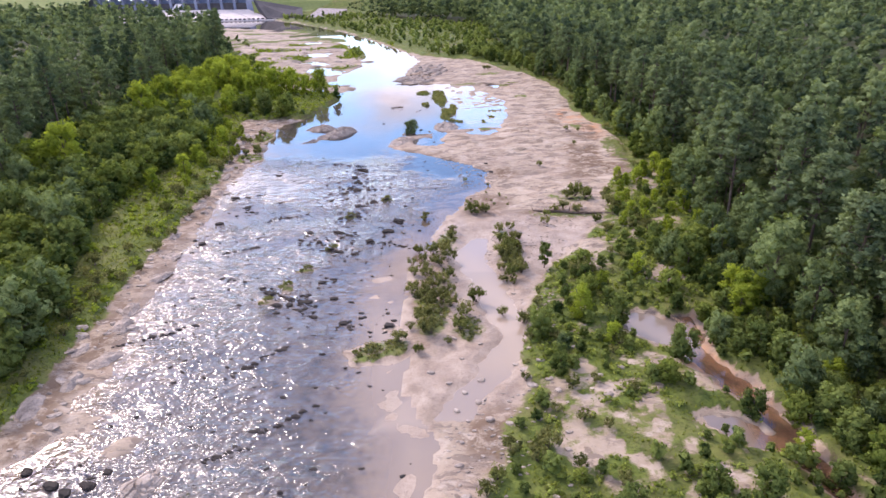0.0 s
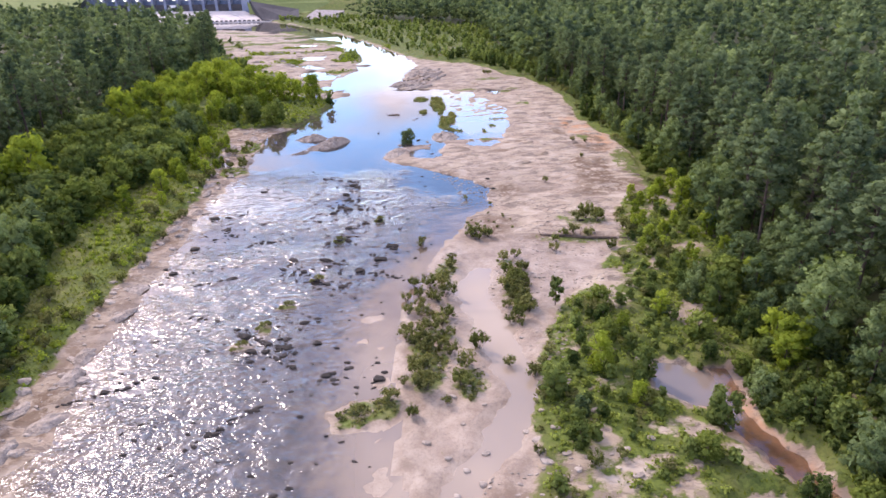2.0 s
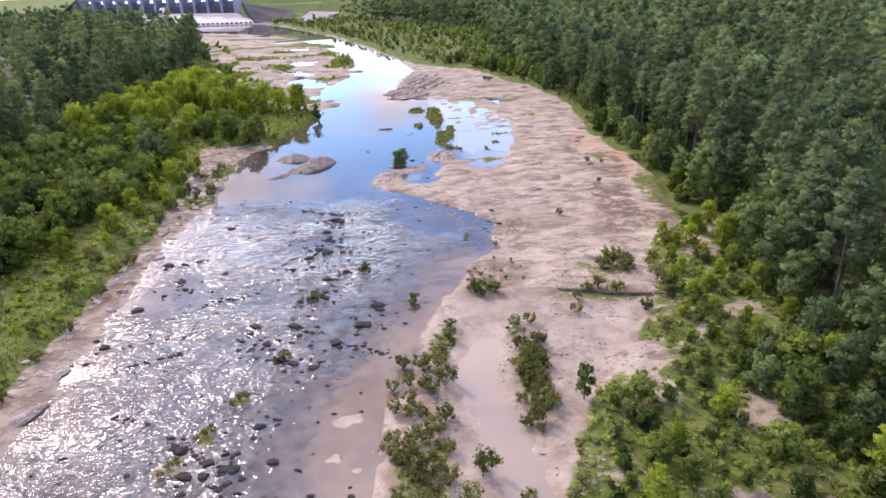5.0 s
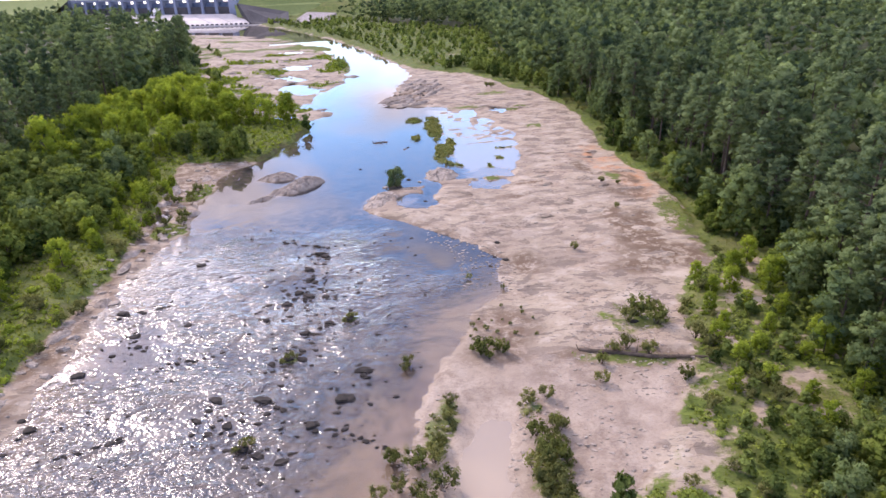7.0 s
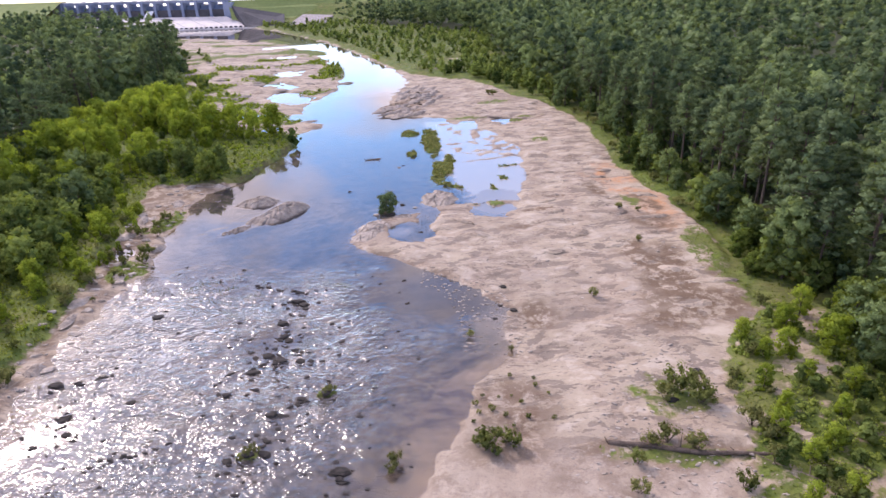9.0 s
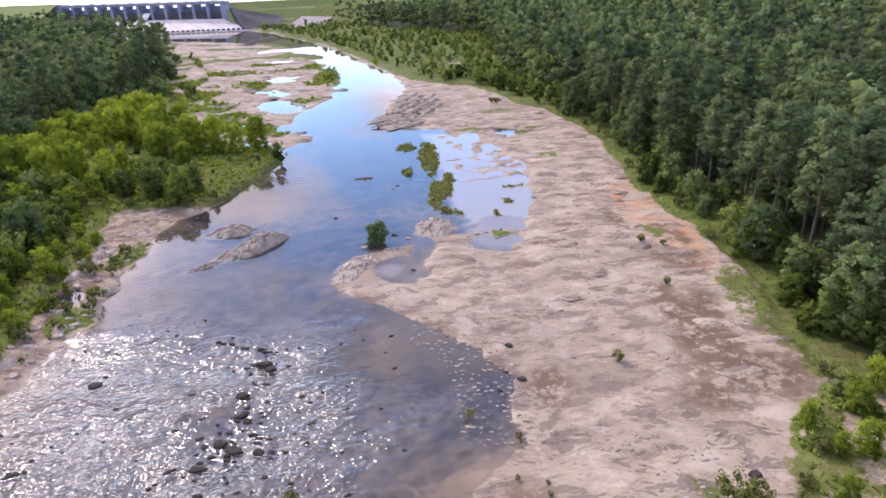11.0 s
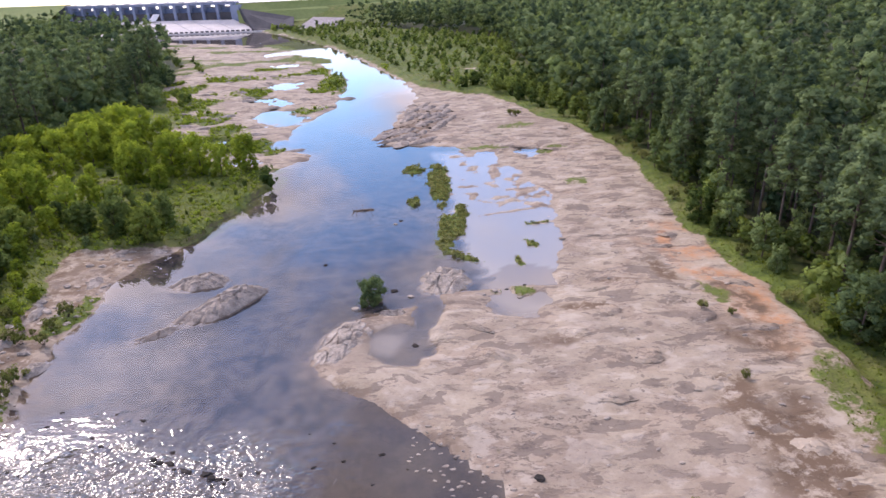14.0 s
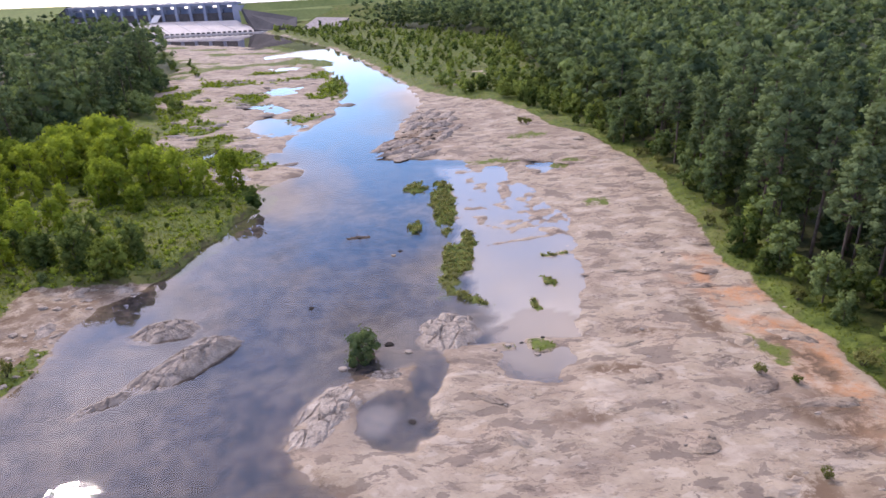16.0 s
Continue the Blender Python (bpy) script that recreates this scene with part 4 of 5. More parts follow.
def stuff(name, maker, mat, places, seed, tall, lod, label, category, trunks=True):
    r = np.random.default_rng(seed)
    wood, leaves = (Soup() if trunks else None), Soup()
    zs = ground_z(places)
    for (x, y), z in zip(places, zs):
        maker(r, wood, leaves, at=(x, y, max(z, 0.0)), tall=r.uniform(*tall), lod=lod, tint=r.uniform(-0.9, 1.6))
    root = tagged(new(name), label, category, kind="stuff")
    ob = tagged(new("crowns", leaves.mesh("crowns", mat)), kind="stuff")
    ob.parent = root
    if trunks:
        ob = tagged(new("trunks", wood.mesh("trunks", BARK)), kind="stuff")
        ob.parent = root


# the woods: three hundred trees along the edges singly, the rest joined
edge_right = scatter(190, 50, 110, 40, 330, 4.6, lambda x, y: (wood_side(1)(x, y) > 0) & (wood_side(1)(x, y) < 15), 1)
edge_left = scatter(110, -190, -80, 60, 470, 5.2, lambda x, y: (wood_side(-1)(x, y) > 0) & (wood_side(-1)(x, y) < 14), 2)
pines = [plant_thing("pine_tree", pine, PINE, "tall dark green pine with bare lower trunk at woodland edge", "tree", "edge pines", 100 + k, tall=20.0 + 1.2 * k) for k in range(6)]
set_out(pines, edge_right + edge_left, 5, 0.78, 1.12)


def back_wood(side, lo, hi, far):
    return lambda x, y: (wood_side(side)(x, y) > np.where(y > 330, 1.0, lo)) & (wood_side(side)(x, y) < hi) & (np.hypot(x, y - 60) < far) & (y < 850)


mid_right = scatter(700, -40, 330, 30, 480, 5.2, back_wood(1, 14, 90, 330), 3)
mid_left = scatter(330, -330, -80, 50, 520, 5.6, back_wood(-1, 13, 60, 430), 4)
mid = mid_right + mid_left
stuff("broadleaf_wood", broadleaf, BROAD, mid[::3], 9, (11, 19), 1, "grey-green broadleaf trees among the pines", "woods", trunks=False)
mid = [p for k, p in enumerate(mid) if k % 3]
stuff("pine_wood", pine, PINE, mid, 8, (14, 25), 1, "dense dark green pine wood beyond the river banks", "woods")


def rest_wood(side):
    taken = (14, 90, 330) if side > 0 else (13, 60, 430)
    return lambda x, y: (wood_side(side)(x, y) > np.where(y > 330, 0.0, 12.0)) & ~((wood_side(side)(x, y) > taken[0]) & (wood_side(side)(x, y) < taken[1]) & (np.hypot(x, y - 60) < taken[2])) & (y < 862) & (np.abs(x) < 120 + 0.72 * y)


far_right = scatter(2700, -200, 820, 40, 970, 8.2, rest_wood(1), 11)
far_left = scatter(1050, -760, -80, 120, 970, 8.4, lambda x, y: rest_wood(-1)(x, y), 12)
far_right += scatter(650, -120, 170, 325, 800, 6.2, lambda x, y: (wood_side(1)(x, y) > -1) & (wood_side(1)(x, y) < 75), 14)
stuff("far_wood", pine, PINE, far_right + far_left, 13, (17, 25), 2, "far canopy of dark pine woods reaching to the dam", "woods", trunks=False)

# broad-leaved trees and bushes


def left_scrub(x, y):
    return (x < left_bank(y) - 5) & (x > left_forest(y) - 4)


verge = line(40, 4, 90, 5, 104, 12, 128, 16, 160, 16, 175, 9, 230, 6)


def near_any(x, y, shapes):
    return strongest(x, y, shapes) > 0


WILLOW_GROUNDS = [(-94, 297, 36, 27, 0), (-70, 290, 12, 9, 0), (-104, 252, 21, 19, 0), (-112, 162, 10, 14, 0), (-64, 80, 6, 9, 0), (-98, 225, 14, 10, 0)]
broads = [plant_thing("broadleaf_tree", broadleaf, BROAD, "leafy grey-green broadleaf tree at the edge of the pines", "tree", "edge broadleaf trees", 200 + k, tall=11.0 + k, slim=0.27) for k in range(4)]
places = scatter(80, 44, 80, 50, 420, 5.5, lambda x, y: (wood_side(1)(x, y) > -5) & (wood_side(1)(x, y) < 4), 21)
places += scatter(60, -190, -76, 60, 480, 5.5, lambda x, y: (wood_side(-1)(x, y) > -3) & (wood_side(-1)(x, y) < 8), 22)
set_out(broads, places, 23, 0.6, 1.15)

willows = [plant_thing("willow_bush", broadleaf, WILLOW, "bright yellow-green rounded willow bush on the grassy bank", "bush", "bank willows", 300 + k, tall=6.5 + 0.7 * k, slim=0.33 + 0.03 * (k % 2), low=0.1, skirt=0.85) for k in range(4)]
places = scatter(125, -150, -55, 60, 335, 4.9, lambda x, y: near_any(x, y, WILLOW_GROUNDS) & (x < left_bank(y) - np.where(y > 230, 9, 7)), 24)
places += [(-59, 283), (-64, 278), (-62, 288), (-70, 279), (-76, 268, 0.8), (-81, 250, 1.0), (-86, 238, 0.8), (-72, 172, 0.7), (-70, 180, 0.6), (-73, 196, 0.7), (-77, 205, 0.6)]
places += [(43, 88, 0.95), (42.5, 84, 0.8), (40, 101, 0.45), (24, 93, 0.5), (36, 93, 0.4), (41, 113, 0.5), (22, 77, 0.45), (45, 86, 0.95), (48, 107, 0.6), (19, 84, 0.75), (31, 98, 0.5), (47, 152, 0.6), (51, 156, 0.6), (44, 146, 0.55), (50, 146, 0.7), (54, 150, 0.7), (58, 62, 0.7), (38, 56, 0.5), (46, 66, 0.6), (52, 234, 0.5), (49, 128, 0.6)]
places += [(x, y, 0.42) for x, y in scatter(22, 34, 60, 118, 158, 3.6, lambda x, y: (x > right_bank(y) + 1) & (x < right_forest(y)), 36)]
places += [(-66, 176, 0.5), (-69, 168, 0.6), (-71, 160, 0.7), (-67, 151, 0.45), (-73, 146, 0.7), (-66, 183, 0.4), (-74, 186, 0.7), (-78, 195, 0.8), (-75, 177, 0.7), (-72, 211, 0.4), (-77, 214, 0.5), (-80, 219, 0.45), (-84, 225, 0.5), (-71, 205, 0.4), (-75, 203, 0.5), (-68, 201, 0.3), (-70, 196, 0.4), (-67, 191, 0.3), (-82, 211, 0.55), (-80, 205, 0.5), (-87, 217, 0.6), (-66, 186, 0.3)]
set_out(willows, [p if len(p) < 3 else p for p in places], 25, 0.75, 1.75)

shrubs = [plant_thing("shrub", broadleaf, (SHRUB, YOUNG, SHRUB, BROAD, SHRUB)[k], ("dense dark green leafy shrub growing on the river bank", "pale fresh green shrub growing on the river bank", "dense dark green leafy shrub growing on the river bank", "grey-green leafy shrub growing on the river bank", "dense dark green leafy shrub growing on the river bank")[k], "shrub", "bank shrubs", 400 + k, tall=4.2 + 0.5 * k, slim=0.46, low=0.06, skirt=0.95) for k in range(5)]
places = scatter(130, -125, -58, 44, 245, 5.0, lambda x, y: left_scrub(x, y) & (x < left_bank(y) - verge(y)), 26)
places += scatter(60, 10, 64, 44, 160, 4.6, lambda x, y: (x > right_bank(y) + 2) & (x < right_forest(y) + 2) & ~near_any(x, y, SANDS) & ~near_any(x, y, POOLS) & (np.abs(x - CREEK(y)) > np.where((y < 84) & (y > 64), 2.6, 0)) & ((y < 112) | (x > 52)), 27)
places += scatter(45, -10, 66, 160, 420, 4.5, lambda x, y: (x > right_bank(y) + 2.5) & (x < right_forest(y) + 1), 28)
meadow = [(x, y, s) for (x, y), s in zip(scatter(30, -100, -54, 232, 284, 3.0, lambda x, y: (x < left_bank(y) - 3) & (fbm(x, y, 0.09, 3, 97) > 0.5), 39), [0.2, 0.34, 0.24, 0.42, 0.18, 0.3] * 5)]
dense = [(x, y, s) for (x, y), s in zip(scatter(84, 36, 64, 40, 116, 2.9, lambda x, y: (x > CREEK(y) + 3.0) & (x < right_forest(y) + 4) & (np.hypot(x - 43, y - 86) > 6), 46), [0.8, 0.5, 1.15, 0.6, 0.4, 0.9] * 14)]
r_tall = np.random.default_rng(28)
set_out(shrubs, [(x, y, r_tall.uniform(0.8, 1.75) if x < 0 else r_tall.uniform(0.3, 0.85) if y < 118 else r_tall.uniform(0.5, 1.25)) for x, y in places] + meadow + [p for p in dense if p[0] < 46], 29)
set_out(broads, [(x, y, 0.55 * s) for x, y, s in dense if x >= 46], 51)

dry = [plant_thing("scrub_bush", scrub, m, "low loose olive-green scrub on the stony bar", "bush", "bar scrub", 500 + k, tall=2.0) for k, m in enumerate((DRY, DRY, WEED, DRY))]
places = [(-5, 100), (-4.5, 95), (-4, 91, 1.2), (-4, 86), (-3.5, 81, 1.3), (-5, 84), (1, 82, 1.2), (1.5, 86), (3.5, 91, 1.3), (7.5, 87), (10.5, 110, 1.5), (10, 106, 1.4), (11, 103), (9.5, 114), (9, 120), (11.5, 121, 0.8),
          (-1.5, 113), (-0.5, 117), (-2.2, 110), (-0.3, 120, 0.7), (4, 131), (6, 132), (5, 129.5), (7, 131), (-6, 129, 0.8), (-6.4, 128, 0.6), (28, 140, 1.6), (26, 138, 1.2), (30, 137, 1.3), (31, 141), (22, 130.5, 0.8),
          (24, 131, 1.0), (27, 130), (35, 131, 1.2), (20, 128, 0.8), (19, 124, 0.8)]
places += [(36.5, 203, 0.7), (40, 201, 0.5), (36, 186, 0.6), (23, 165, 0.7), (3, 155, 0.5), (-12, 77, 0.6), (-8, 79, 0.9), (-14, 76, 0.4), (8.5, 151, 0.4), (19, 345, 1.2), (17, 348)]
places += scatter(26, -9, 1, 74, 124, 1.9, lambda x, y: strongest(x, y, [(-4, 96, 4.2, 22, 0)]) > 0.05, 37)
places += scatter(26, 6, 14, 96, 122, 1.3, lambda x, y: strongest(x, y, [(10.5, 107, 2.4, 10, -8), (6, 131, 4, 3, 0)]) > 0.05, 38)
places += scatter(50, -4, 40, 44, 150, 2.2, lambda x, y: (x > right_bank(y) - 1) & (x < right_bank(y) + 14) & ~near_any(x, y, POOLS), 30)
places += scatter(26, 44, 58, 160, 330, 2.0, lambda x, y: (x > right_bank(y) + 0.5) & (x < right_forest(y)), 31)
places += scatter(18, -66, -52, 60, 235, 2.0, lambda x, y: (x < left_bank(y) + 1.5) & (x > left_bank(y) - 5), 32)
places += [(x + dx, y + dy, s) for x, y in ((-29, 97.5), (-27, 104), (-24, 113.5), (-31, 92), (-23, 131), (-16, 142)) for dx, dy, s in ((0, 0, 0.5), (0.9, 0.5, 0.35), (-0.6, -1.0, 0.4), (0.3, 1.2, 0.3))]
places += [(x, y, s) for (x, y), s in zip(scatter(28, -76, -56, 58, 172, 2.2, lambda x, y: (x < left_bank(y) - 1) & (x > left_bank(y) - 13), 47), [0.4, 0.9, 0.6, 1.1, 0.5] * 14)]
places += [(x, y, s) for (x, y), s in zip(scatter(20, 0, 16, 129, 146, 1.5, lambda x, y: strongest(x, y, [(8, 138, 5.5, 7.5, -35), (5, 131, 3.5, 2.5, 0)]) > 0.1, 52), [0.3, 0.22, 0.4, 0.18, 0.28] * 7)]
places += [(x, y, s) for (x, y), s in zip(scatter(26, -72, -55, 166, 214, 1.8, lambda x, y: (x > left_bank(y) - 3) & (x < left_water(y) - 0.8), 53), [0.9, 0.5, 1.2, 0.7, 0.4, 1.0] * 6)]
set_out(dry, places, 33, 0.5, 1.2)

# sapling on the sand bar and the leafy tree on the rock in the river
sapling = plant_thing("sapling", broadleaf, SHRUB, "thin young tree standing on the pink sand bar", "tree", "", 601, tall=5.2, slim=0.2, low=0.3, lod=1)
set_out([sapling], [(16, 102.5, 1.0)], 34)
rock_tree = plant_thing("small_tree", broadleaf, BROAD, "small dark leafy tree on a rock in the water", "tree", "", 602, tall=4.3, slim=0.62, low=0.04, skirt=0.9)
set_out([rock_tree], [(-14.2, 209.5, 1.0)], 35)

# joined growth that nobody could count
fill = scatter(380, -135, -60, 40, 226, 2.8, lambda x, y: left_scrub(x, y) & (x < left_bank(y) - verge(y)) & ~((y > 228) & (x > left_bank(y) - 22)), 41)
low = scatter(330, 4, 62, 40, 160, 1.9, lambda x, y: (x > right_bank(y) + 2.5) & (x < right_forest(y) + 2) & ~near_any(x, y, SANDS) & ~near_any(x, y, POOLS) & (np.abs(x - CREEK(y)) > np.where((y < 84) & (y > 64), 2.0, 0)), 42)
stuff("low_thicket", broadleaf, SHRUB, low, 40, (0.8, 2.4), 1, "low mixed bushes on the sandy right bank", "thicket", trunks=False)
fill += scatter(150, 10, 70, 160, 420, 3.0, lambda x, y: (x > right_bank(y) + 4) & (x < right_forest(y) + 6), 43)
under = scatter(190, -200, -80, 60, 480, 4.2, lambda x, y: (wood_side(-1)(x, y) > -6) & (wood_side(-1)(x, y) < 26), 48)
under += scatter(130, 50, 100, 40, 400, 4.5, lambda x, y: (wood_side(1)(x, y) > 2) & (wood_side(1)(x, y) < 16), 49)
stuff("understory", broadleaf, BROAD, under, 50, (4.5, 9.5), 1, "leafy understory along the edge of the woods", "woods", trunks=False)
stuff("thicket", broadleaf, SHRUB, fill, 44, (2.5, 7.0), 1, "tangled green thicket between the river bank and the woods", "thicket", trunks=False)
up_river = scatter(700, -220, 60, 395, 835, 4.8, lambda x, y: (x > right_bank(y) + 5) & (x < right_forest(y) + 10) & ~near_any(x, y, SANDS) & (fbm(x, y, 0.03, 3, 61) > 0.37), 45)
up_river += scatter(70, -300, -60, 300, 800, 6.0, lambda x, y: (x < left_bank(y) + 14) & (x > left_forest(y) - 8) & (fbm(x, y, 0.03, 3, 62) > 0.5), 46)
up_river += [(-66, 430), (-64, 440), (-68, 450), (-66, 458), (-70, 466), (-62, 424), (-153, 486), (-156, 490), (-124, 391), (-128, 396), (-120, 388), (-132, 390), (-50, 270)]
stuff("upstream_bushes", broadleaf, SHRUB, up_river, 47, (2.5, 6.0), 2, "green bushes along the banks below the dam", "bushes", trunks=False)


def tufts(name, n, box, keep, seed, size, mat, label):
    """Grass and creepers as crossed blades with a few low leafy lumps."""
    r = np.random.default_rng(seed)
    x, y = r.uniform(box[0], box[1], n), r.uniform(box[2], box[3], n)
    z, vg, _, _, _, lit, _ = terrain(x, y)
    ok = (vg > 0.5 + r.uniform(-0.12, 0.25, n)) & (z > 0.02) & (lit < 0.6) & keep(x, y)
    x, y, z = x[ok], y[ok], z[ok]
    soup, k = Soup(), len(x)
    foot = np.stack([x, y, z - 0.05], 1)
    for j in range(3):
        turn = r.uniform(0, 6.28, k)
        out = np.stack([np.cos(turn), np.sin(turn), np.zeros(k)], 1)
        side = np.stack([-np.sin(turn), np.cos(turn), np.zeros(k)], 1)
        s = (size * r.uniform(0.5, 1.4, k))[:, None]
        tri = np.stack([foot + side * s * 0.2, foot - side * s * 0.2, foot + out * s * 0.55 + np.array([0, 0, 1.0]) * s * 0.75], 1)
        soup.add(tri.reshape(-1, 3), np.arange(k * 3).reshape(-1, 3), 0.0, np.repeat(unit(out * 0.35 + (0, 0, 1.0)), 3, 0))
    tagged(new(name, soup.mesh(name, mat)), label, "grass", kind="stuff")


tufts("bank_grass", 88000, (-130, -48, 42, 330), lambda x, y: (x > left_forest(y) + 2) & (x > left_bank(y) - 34), 71, 0.45, GRASS, "bright green grass and creepers on the river bank")
tufts("bar_grass", 52000, (-14, 62, 42, 330), lambda x, y: (x < right_forest(y)) & ((strongest(x, y, GREENS[1:]) < -0.15) | ((x + y * 3.7) % 1.0 < 0.3)), 72, 0.4, GRASS, "patchy grass on the stony right bank")
tufts("flat_grass", 32000, (-260, 40, 330, 760), lambda x, y: (x < 45), 73, 0.6, GRASS, "grass on the gravel flats upstream")



def weeds(name, n, box, keep, seed, lo, hi, mat, label):
    """Low leafy lumps and sprays, far too many to count."""
    r = np.random.default_rng(seed)
    x, y = r.uniform(box[0], box[1], n), r.uniform(box[2], box[3], n)
    z, vg = terrain(x, y)[:2]
    soup = Soup()
    for k in np.flatnonzero((vg > 0.45) & (z > 0.03) & keep(x, y)):
        w = r.uniform(lo, hi) * (1.6 if r.uniform() < 0.12 else 1.0)
        clump(soup, r, (x[k], y[k], z[k] + w * 0.3), (w, w * r.uniform(0.7, 1.1), w * r.uniform(0.5, 1.0)), 13, 0.10 + 0.14 * w, r.uniform(-0.5, 1.3), 0.6)
    tagged(new(name, soup.mesh(name, mat)), label, "weeds", kind="stuff")


weeds("bank_creepers", 5200, (-112, -52, 44, 300), lambda x, y: (x > left_forest(y) + 3) & (x < left_bank(y) + 0.5) & (fbm(x, y, 0.12, 3, 111) > 0.44), 112, 0.35, 0.95, CREEPER, "bright green creepers and low weeds smothering the grassy bank")
weeds("sand_weeds", 4200, (8, 56, 42, 160), lambda x, y: (x > right_bank(y) + 0.5) & (x < right_forest(y)) & ~near_any(x, y, POOLS) & (fbm(x, y, 0.14, 3, 113) > 0.40), 114, 0.25, 0.75, YOUNG, "pale green weeds growing through the sand")

weeds("bar_weeds", 4200, (-16, 16, 70, 150), lambda x, y: (x < right_bank(y)), 118, 0.18, 0.5, DRY, "olive weeds and sedge on the stony bar")
weeds("water_weeds", 5200, (-18, 20, 216, 300), lambda x, y: (x < right_water(y) + 3), 116, 0.22, 0.6, DRY, "olive green weed and sedge on low bars in the calm water")
weeds("flat_weeds", 7000, (-150, -44, 296, 500), lambda x, y: (x > left_bank(y)), 117, 0.35, 1.2, CREEPER, "grass clumps and weeds on the upstream gravel flats")

# ---- rocks ----


def rock_mesh(seed, flat, mat, rough=0.3):
    bm = bmesh.new()
    bmesh.ops.create_icosphere(bm, subdivisions=2, radius=1.0)
    off = Vector((seed * 3.7, seed * 1.3, seed * 2.1))
    for v in bm.verts:
        d = v.co.normalized()
        k = 1 + rough * noise.noise(d * 1.4 + off) + 0.16 * noise.noise(d * 4 + off)
        v.co = Vector((d.x * k, d.y * k * 0.72, max(-0.5, min(0.62, d.z * k)) * flat))
    me = bpy.data.meshes.new("rock")
    bm.to_mesh(me)
    bm.free()
    me.materials.append(mat)
    return me


ROCKS = [rock_mesh(k, 0.36 + 0.1 * (k % 3), WETROCK, 0.5) for k in range(6)]
PALE = [rock_mesh(10 + k, 0.6, PALEROCK) for k in range(4)]


def rock(x, y, size, r, meshes, label, group, z=None):
    ob = new("rock", meshes[int(r.integers(len(meshes)))])
    zz = z if z is not None else max(height(x, y), -0.03)
    ob.matrix_basis = Matrix.LocRotScale((x, y, zz + size * 0.12), Euler((r.normal() * 0.08, r.normal() * 0.08, r.uniform(-0.5, 0.5))), (size * r.uniform(0.8, 1.25), size, size * r.uniform(0.7, 1.1)))
    return tagged(ob, label, "rock", group)


rr = np.random.default_rng(9)
RAPIDS = [(-25, 167), (-24, 166), (-26, 160), (-25, 156), (-26, 151), (-24, 150), (-21, 149.5), (-24, 155), (-16, 142), (-19, 141), (-29, 142), (-27, 147), (-22, 138), (-23, 131), (-21, 131), (-25, 130),
          (-46, 135), (-48, 138), (-12, 128), (-13, 122), (-21, 120), (-24, 113), (-27, 117), (-17, 117), (-19, 111), (-22, 112), (-31, 118), (-23, 99), (-14, 122), (-24, 122), (-41, 141), (-51, 128), (-30, 122), (-12, 127)]
LOWER = [(-47, 163), (-53, 145), (-27, 91), (-24, 90), (-24, 92), (-10, 84), (-17, 85), (-16, 84), (-31, 95), (-51, 117), (-47, 54), (-38, 54), (-41, 51), (-39, 52), (-43, 52), (-25, 92), (-27, 93), (-29, 91), (-20, 93), (-22, 87)]
POOL_STONES = [(27, 138), (-8, 211), (-9, 205), (-6, 196), (-11, 213), (-16.5, 207), (-15, 206.8), (-13, 207), (4, 211), (6, 212), (8, 213), (10, 210), (11, 214), (-22, 253), (-14, 244), (-13, 246), (9, 165), (10, 162),
               (8, 164), (7, 160), (32, 144), (-25, 224), (37, 204), (9, 170)]
for x, y in RAPIDS + LOWER:
    rock(x, y, rr.uniform(0.5, 1.0), rr, ROCKS, "dark wet rock standing in the shallow rapids", "river rocks")
for x, y in RAPIDS[:28] + LOWER[2:10]:
    for k in range(2):
        rock(x + rr.normal() * 1.7, y + rr.normal() * 2.4, rr.uniform(0.25, 0.5), rr, ROCKS, "small dark rock in the rapids", "river rocks")
for x, y in scatter(45, -4, 30, 48, 80, 1.6, lambda x, y: (x > right_water(y) + 2) & (x < right_bank(y) + 12), 82):
    rock(x, y, rr.uniform(0.25, 0.65), rr, PALE, "pale sandstone block lying on the muddy bar", "bar stones")
for x, y in POOL_STONES:
    rock(x, y, rr.uniform(0.3, 0.7), rr, ROCKS[:3] + PALE[:2], "grey stone at the edge of the pool", "pool stones")


def stone_stuff(name, places, mat, label):
    """Many small stones joined: flattened knobs with uneven corners."""
    r, soup = np.random.default_rng(17), Soup()
    dome = np.array([(math.cos(k * 1.0472) * q, math.sin(k * 1.0472) * q, h) for q, h in ((1.0, -0.3), (0.92, 0.25), (0.5, 0.5)) for k in range(6)])
    i = np.arange(6)
    j = (i + 1) % 6
    faces = np.concatenate([np.stack([i, j, j + 6, i + 6], 1), np.stack([i + 6, j + 6, j + 12, i + 12], 1)])
    cap = np.array([(12, 13, 14, 15), (12, 15, 16, 17)])
    for x, y, z, size in places:
        turn = r.uniform(-0.6, 0.6)
        c, s = math.cos(turn), math.sin(turn)
        p = dome * r.uniform(0.7, 1.25, (18, 1)) * (size * r.uniform(0.9, 1.6), size * 0.7, size * r.uniform(0.5, 0.9))
        soup.add(np.stack([p[:, 0] * c - p[:, 1] * s + x, p[:, 0] * s + p[:, 1] * c + y, p[:, 2] + z], 1), np.concatenate([faces, cap]))
    tagged(new(name, soup.mesh(name, mat)), label, "stones", kind="stuff")


